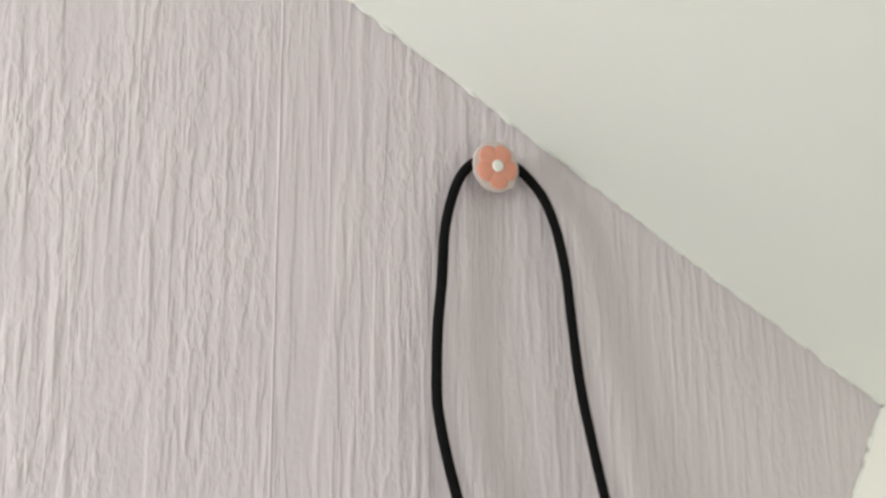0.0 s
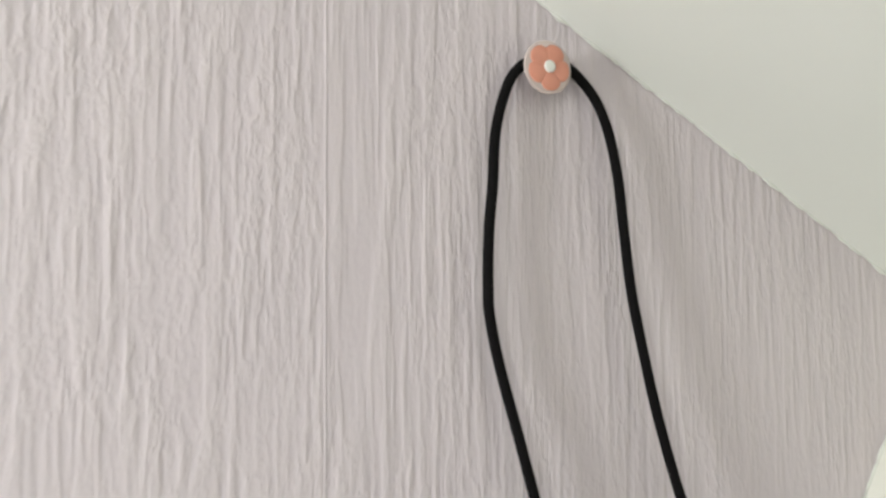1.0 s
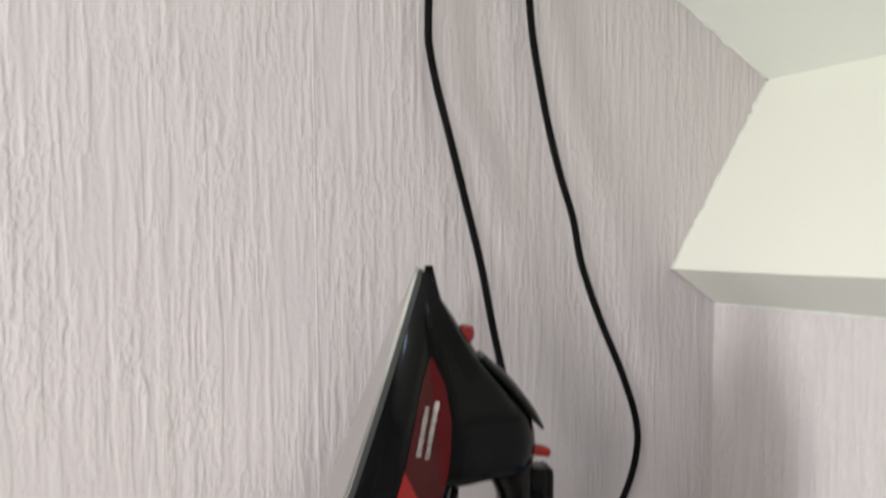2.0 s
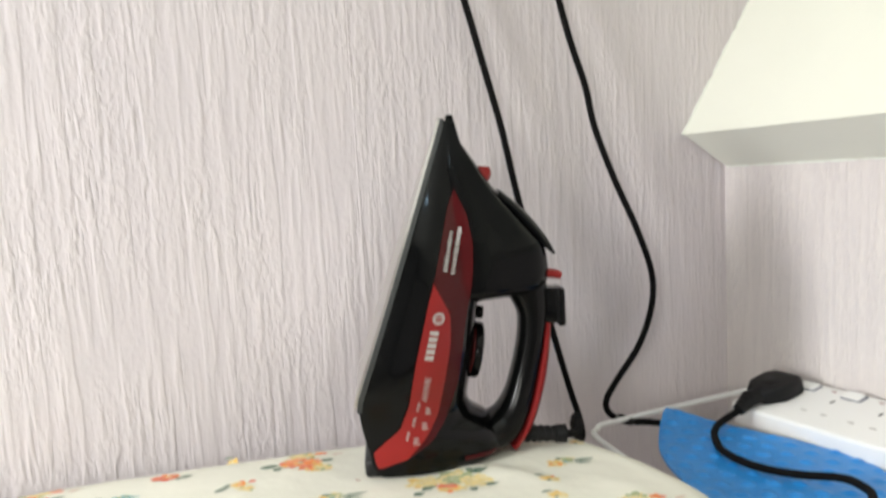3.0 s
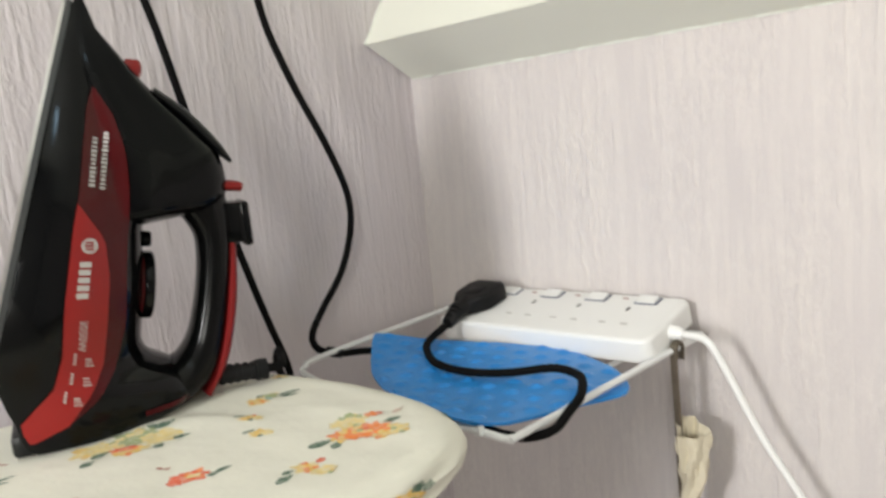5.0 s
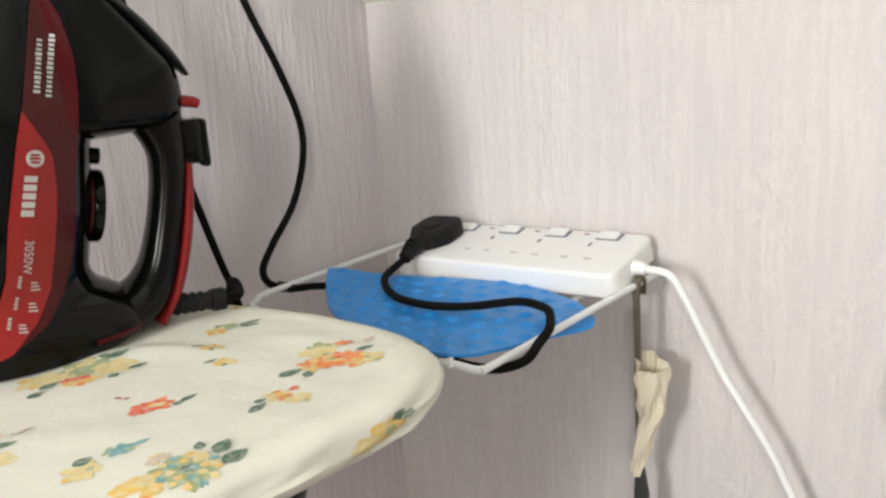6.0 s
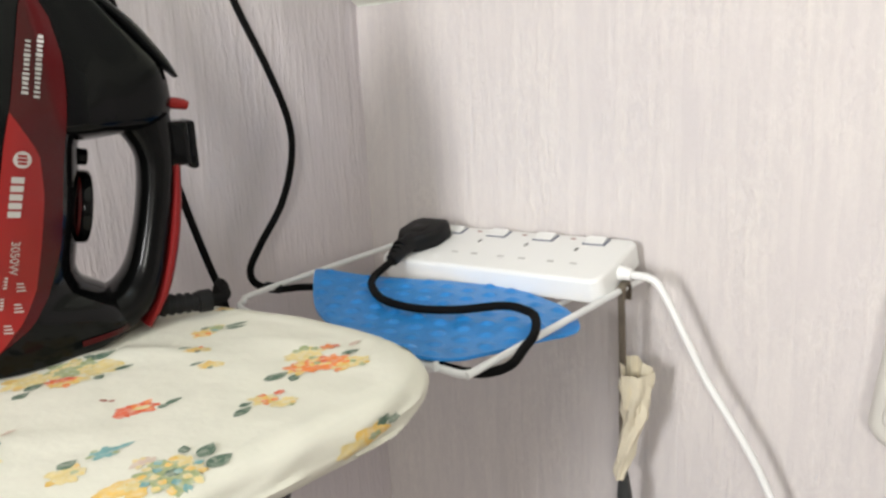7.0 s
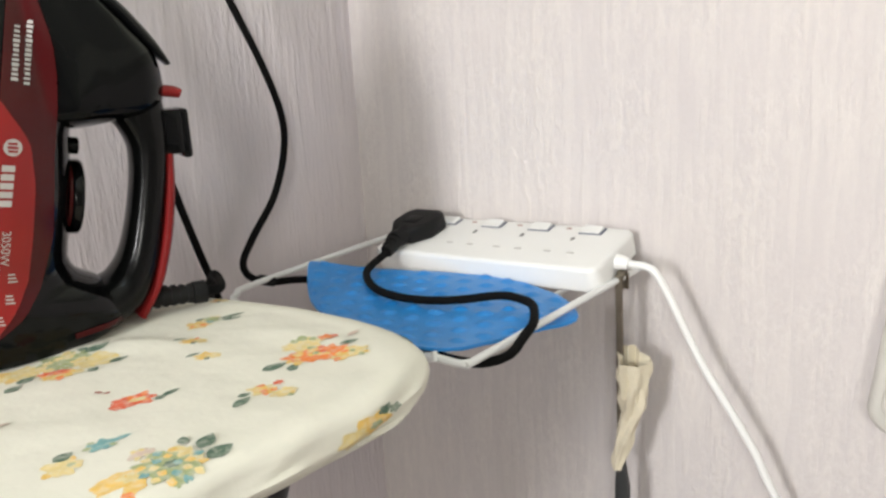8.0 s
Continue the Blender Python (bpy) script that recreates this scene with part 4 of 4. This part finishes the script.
part("case", rounded_box((0, 0, -D), (L, W, 0), 0.010, 0.004), WHITE_PLASTIC, strip, "white plastic case")
for k in range(4):
    cx = 0.031 + 0.0485 * k
    sx = cx + 0.012
    part("switch_surround", rounded_box((sx - 0.0105, 0.0045, -0.002), (sx + 0.0105, 0.0175, 0.0006), 0.001, 0.0003, 2), SWITCH_EDGE, strip, "slate-coloured switch surround")
    rocker = bmesh.new()
    prof = [(0.0060, 0.0004), (0.0060, 0.0030), (0.011, 0.0017), (0.0160, 0.0012), (0.0160, 0.0004)]
    a = [rocker.verts.new((sx - 0.0092, y, z)) for y, z in prof]
    b = [rocker.verts.new((sx + 0.0080, y, z)) for y, z in prof]
    rocker.faces.new(a)
    rocker.faces.new(b[::-1])
    for i in range(5):
        rocker.faces.new((a[i], b[i], b[(i + 1) % 5], a[(i + 1) % 5]))
    bmesh.ops.recalc_face_normals(rocker, faces=rocker.faces[:])
    part("rocker_switch", rocker, WHITE_PLASTIC, strip, "white rocker switch", smooth=False)
    part("indicator", rounded_box((cx - 0.013, 0.008, -0.001), (cx - 0.008, 0.0102, 0.0005), 0.0008, 0.0002, 2), mat("red_neon_lens", (0.42, 0.27, 0.25), 0.3, var=0.1) if k == 0 else bpy.data.materials["red_neon_lens"], strip, "small dull red indicator")
    if k:
        part("socket_slot", rounded_box((cx + 0.0008, 0.0240, -0.003), (cx + 0.0032, 0.0300, 0.0003), 0.0006, 0.0002, 2), SLOT, strip)
        for dx in (-0.0085, 0.0125):
            part("socket_slot", rounded_box((cx + dx - 0.0032, 0.0500, -0.003), (cx + dx + 0.0032, 0.0528, 0.0004), 0.0006, 0.0002, 2), mat("shuttered_slot", (0.55, 0.54, 0.52), 0.5, var=0.05) if (k, dx) == (1, -0.0085) else bpy.data.materials["shuttered_slot"], strip)
gland = sweep([(L - 0.004, 0.040, -0.010), (L + 0.004, 0.040, -0.010), (L + 0.010, 0.040, -0.011)], [(0.0062, 0.0062), (0.0058, 0.0058), (0.0045, 0.0045)], 16)
part("cable_gland", gland, WHITE_PLASTIC, strip)
g0 = strip_m @ Vector((L + 0.006, 0.040, -0.0105))
white_path = [g0, g0 + ex * 0.005 + Vector((0.0003, 0, -0.0005)), (-0.0460, -0.3385, 0.8992), (-0.0450, -0.3504, 0.8819), (-0.0440, -0.3654, 0.8532), (-0.0430, -0.3808, 0.8253), (-0.0420, -0.4007, 0.7961), (-0.0410, -0.4179, 0.7688), (-0.0400, -0.4304, 0.7434),
              (-0.034, -0.464, 0.68), (-0.027, -0.49, 0.60), (-0.018, -0.49, 0.40), (-0.014, -0.50, 0.12), (-0.03, -0.55, 0.004), (-0.10, -0.90, 0.004)]
white_cable = part("mains_cable", sweep(smooth_path(white_path, 8), 0.0031, 12), WHITE_PLASTIC, strip, "white mains cable hanging down the wall")
white_cable.matrix_parent_inverse = strip_m.inverted()

# ---- black three-pin plug ----
plug_m = strip_m @ Matrix.Translation((0.027, 0.040, 0.0))
plug = thing("mains_plug", "black three-pin plug pushed into the extension lead", "plug")
plug.matrix_world = plug_m
sec = [(-0.0245, -0.016), (-0.017, -0.0255), (0.017, -0.0255), (0.0245, -0.016), (0.0245, 0.008), (0.011, 0.026), (-0.011, 0.026), (-0.0245, 0.008)]
rings = [[(x * s, y * s, z) for x, y in sec] for z, s in ((0.0008, 0.86), (0.002, 0.89), (0.0105, 0.89), (0.0138, 0.86), (0.0152, 0.78), (0.0155, 0.72))]
body = loft(rings)
bmesh.ops.bevel(body, geom=[e for e in body.edges if abs(e.calc_face_angle(0)) > 0.5], offset=0.0010, segments=2, affect="EDGES")
part("plug_body", body, RUBBER, plug, "matt black moulded body")
part("finger_grip", joined([(block((-0.008, -0.005, 0.0150), (0.008, 0.009, 0.0163), 0.0006), 0)]), RUBBER, plug)
boot = [(sweep([(0, 0.016, 0.0085), (0.002, 0.034, 0.0080), (0.004, 0.049, 0.005)], [(0.0115, 0.0078), (0.0072, 0.0064), (0.0050, 0.0050)], 14), 0)]
for k in range(4):
    y = 0.030 + 0.0050 * k
    boot.append((sweep([(0.0008 + 0.0006 * k, y, 0.0095 - 0.0011 * k), (0.0012 + 0.0006 * k, y + 0.003, 0.0090 - 0.0011 * k)], 0.0080 - 0.0008 * k, 14), 0))
part("cord_boot", joined(boot), RUBBER, plug, "ribbed black cord boot")

# ---- the iron's braided flex: iron, wall hook, rest, plug ----
iron_m = pose(*IRON, 0, 0, -20)
s0, s1 = iron_m @ Vector((0.100, -0.004, 0.0083)), iron_m @ Vector((0.113, -0.003, 0.0078))
e0, e1 = plug_m @ Vector((0.004, 0.046, 0.0055)), plug_m @ Vector((0.0055, 0.058, 0.0055))
flex_path = [s0, s1, (-0.2830, -0.136, 0.9262), (-0.270, -0.112, 0.9235), (-0.254, -0.082, 0.906), (-0.235, -0.055, 0.884), (-0.217, -0.034, 0.868), (-0.206, -0.023, 0.866), (-0.2065, -0.0185, 0.884), (-0.217, -0.018, 0.918), (-0.236, -0.018, 0.987),
             (-0.252, -0.018, 1.055), (-0.266, -0.018, 1.112), (-0.277, -0.017, 1.166), (-0.2885, -0.014, 1.214), (-0.3015, -0.012, 1.265), (-0.3130, -0.010, 1.309), (-0.3190, -0.010, 1.337), (-0.3200, -0.010, 1.354),
             (-0.3185, -0.009, 1.385), (-0.3155, -0.009, 1.413), (-0.3125, -0.008, 1.444), (-0.3045, -0.0072, 1.4705), (-0.2950, -0.0072, 1.484), (-0.2815, -0.0072, 1.4907), (-0.2640, -0.0072, 1.4885), (-0.2455, -0.0072, 1.4735), (-0.2360, -0.009, 1.453),
             (-0.2298, -0.010, 1.424), (-0.2272, -0.011, 1.392), (-0.2250, -0.013, 1.358), (-0.2210, -0.014, 1.332), (-0.2115, -0.016, 1.284), (-0.1995, -0.018, 1.239), (-0.1875, -0.020, 1.202), (-0.1800, -0.022, 1.164),
             (-0.158, -0.020, 1.114), (-0.134, -0.021, 1.064), (-0.1175, -0.022, 1.018), (-0.119, -0.023, 0.984), (-0.137, -0.025, 0.947), (-0.167, -0.028, 0.917), (-0.183, -0.031, 0.898),
             (-0.180, -0.036, 0.885), (-0.164, -0.045, 0.8785), (-0.145, -0.052, 0.876), (-0.130, -0.065, 0.873), (-0.125, -0.100, 0.868), (-0.150, -0.160, 0.866), (-0.195, -0.215, 0.869), (-0.214, -0.250, 0.8745),
             (-0.217, -0.270, 0.8765), (-0.218, -0.287, 0.8772), (-0.212, -0.302, 0.8775), (-0.203, -0.3145, 0.8825), (-0.188, -0.3155, 0.8895), (-0.170, -0.3115, 0.8925), (-0.147, -0.297, 0.8940), (-0.137, -0.282, 0.8935), (-0.136, -0.262, 0.8930),
             (-0.155, -0.234, 0.8905), (-0.168, -0.206, 0.8905), (-0.166, -0.172, 0.8905), (-0.149, -0.143, 0.8910), (-0.130, -0.126, 0.8922), e1, e0]
flex = thing("iron_flex", "black textile-covered iron flex looped over a wall hook", "cable")
part("braided_cord", sweep(smooth_path(flex_path, 8), 0.0032, 12), BRAID, flex, "black braided cord")
part("cord_clip", sweep([(-0.175, -0.0385, 0.8825), (-0.1635, -0.0455, 0.8785)], 0.0046, 12), RUBBER, flex, "short black clip")

# ---- flower hook on the wall ----
hook = thing("flower_hook", "peach enamel flower hook stuck on the wallpaper", "hook", (-0.282, 0.0, 1.4824))
hook.matrix_world = pose(-0.2800, -0.0005, 1.4838, 90, 0, 0)
hook.scale = (1.14, 1.14, 0.72)
stem = disc(0.004, 0.017, 14)
bmesh.ops.translate(stem, verts=stem.verts[:], vec=(0, 0, 0.0085))

back = disc(0.0140, 0.0032, 28, 0.001)
bmesh.ops.translate(back, verts=back.verts[:], vec=(0, 0, 0.0175))
CLEAR = mat("clear_acrylic", (0.92, 0.80, 0.74), 0.12)
CLEAR.node_tree.nodes["Principled BSDF"].inputs["Transmission Weight"].default_value = 0.45
part("stem", stem, CLEAR, hook)
part("rim_disc", back, CLEAR, hook, "clear acrylic rim")
for k in range(5):
    a = radians(72 * k + 62)
    petal = bmesh.new()
    ring = []
    for q in range(16):
        t = 2 * math.pi * q / 16
        r, w = 0.0062 * math.cos(t), 0.0056 * math.sin(t)
        x, y = 0.0064 + r, w * (1 + 0.25 * math.cos(t))
        ring.append((x * math.cos(a) - y * math.sin(a), x * math.sin(a) + y * math.cos(a)))
    cx = sum(p[0] for p in ring) / 16
    cy = sum(p[1] for p in ring) / 16
    lv = [[(cx + (x - cx) * s, cy + (y - cy) * s, z) for x, y in ring] for s, z in ((1.0, 0.0188), (0.97, 0.0200), (0.8, 0.0206), (0.4, 0.0208))]
    part("petal", loft(lv), PEACH, hook)
eye_d = disc(0.0033, 0.0022, 18, 0.0008)
bmesh.ops.translate(eye_d, verts=eye_d.verts[:], vec=(0, 0, 0.0212))
part("flower_centre", eye_d, PEARL, hook, "pearl white flower centre")

# ---- metal strap with taped handle, hung on the rest ----
HX, HY = -0.048, -0.3142
strap = thing("hanging_strap", "tarnished metal strap with a taped grip hung on the wire rest", "strap")
part("strap_bar", sweep([(HX - 0.0035, HY, 0.893), (HX - 0.0042, HY, 0.880), (HX - 0.004, HY - 0.001, 0.84), (HX - 0.003, HY - 0.001, 0.78), (HX - 0.001, HY - 0.002, 0.68), (HX, HY - 0.002, 0.62)], [(0.0016, 0.0027)] * 6, 10, (0, 1, 0), 5.0), GUNMETAL, strap, "tarnished flat metal bar")
part("strap_hook", sweep(smooth_path([(HX - 0.0038, HY, 0.882), (HX - 0.003, HY, 0.8915), (HX + 0.002, HY, 0.8945), (HX + 0.006, HY, 0.8905), (HX + 0.006, HY, 0.880)], 5), [(0.0014, 0.0034)] * 21, 8, (0, 1, 0), 4.0), GUNMETAL, strap, "bent hook end")


def tape_mesh():
    rows = []
    for k in range(26):
        t = k / 25
        z = 0.828 - 0.100 * t
        w = lerp_table([(0, 0.0105), (0.12, 0.0116), (0.35, 0.0106), (0.5, 0.0086), (0.7, 0.0068), (0.9, 0.0058), (1.0, 0.0036)], t)
        sx = lerp_table([(0, 0.012), (0.4, 0.008), (1, 0.0045)], t)
        cy = HY - lerp_table([(0, 0.0105), (0.25, 0.0125), (0.5, 0.0095), (0.75, 0.0035), (0.95, -0.001), (1, -0.001)], t)
        ring = []
        for q in range(22):
            a = 2 * math.pi * q / 22
            n = noise.noise(Vector((math.cos(a) * 1.6 + 3, math.sin(a) * 1.6, t * 7 + a * 0.6)))
            r = 1 + 0.42 * n + 0.14 * math.sin(5 * a + t * 12)
            ring.append((HX - 0.002 + sx * r * math.cos(a), cy + w * r * math.sin(a), z + (0.006 * math.sin(a + 0.6) if k == 0 else 0)))
        rows.append(ring)
    inner = [(HX - 0.002 + (x - HX + 0.002) * 0.8, HY - 0.0105 + (y - HY + 0.0105) * 0.8, z - 0.030) for x, y, z in rows[0]]
    return loft([inner] + rows)


part("tape_wrap", tape_mesh(), TAPE, strap, "crumpled cream masking tape")
part("strap_tip", sweep([(HX - 0.001, HY - 0.001, 0.735), (HX, HY - 0.002, 0.712), (HX, HY - 0.003, 0.62)], [(0.003, 0.0035), (0.004, 0.0062), (0.004, 0.0066)], 12, (0, 1, 0), 3.0), DARK_GREY, strap, "dark grey lower end")

# ---- milky plastic box on the knee wall ----
wall_box = thing("wall_box", "milky grey plastic box mounted on the wallpapered knee wall", "box")
wall_box.matrix_world = Matrix(((0, 0, -1, -0.0), (-1, 0, 0, -0.4825), (0, 1, 0, 0.796), (0, 0, 0, 1)))


def tapered(bm):
    """The box narrows upwards on its free side."""
    for v in bm.verts:
        v.co.x += (1 - v.co.x / 0.10) * (0.015 * max(0.0, (v.co.y - 0.04) / 0.082) ** 1.3 + 0.005 * max(0.0, (0.03 - v.co.y) / 0.03))
    return bm


part("box_shell", tapered(rounded_box((0, 0, 0.001), (0.10, 0.122, 0.026), 0.018, 0.009, 6)), BOX_GREY, wall_box, "milky plastic shell")
part("box_lid", tapered(rounded_box((0.012, 0.014, 0.0255), (0.088, 0.108, 0.030), 0.012, 0.002, 6)), BOX_GREY, wall_box, "raised lid")
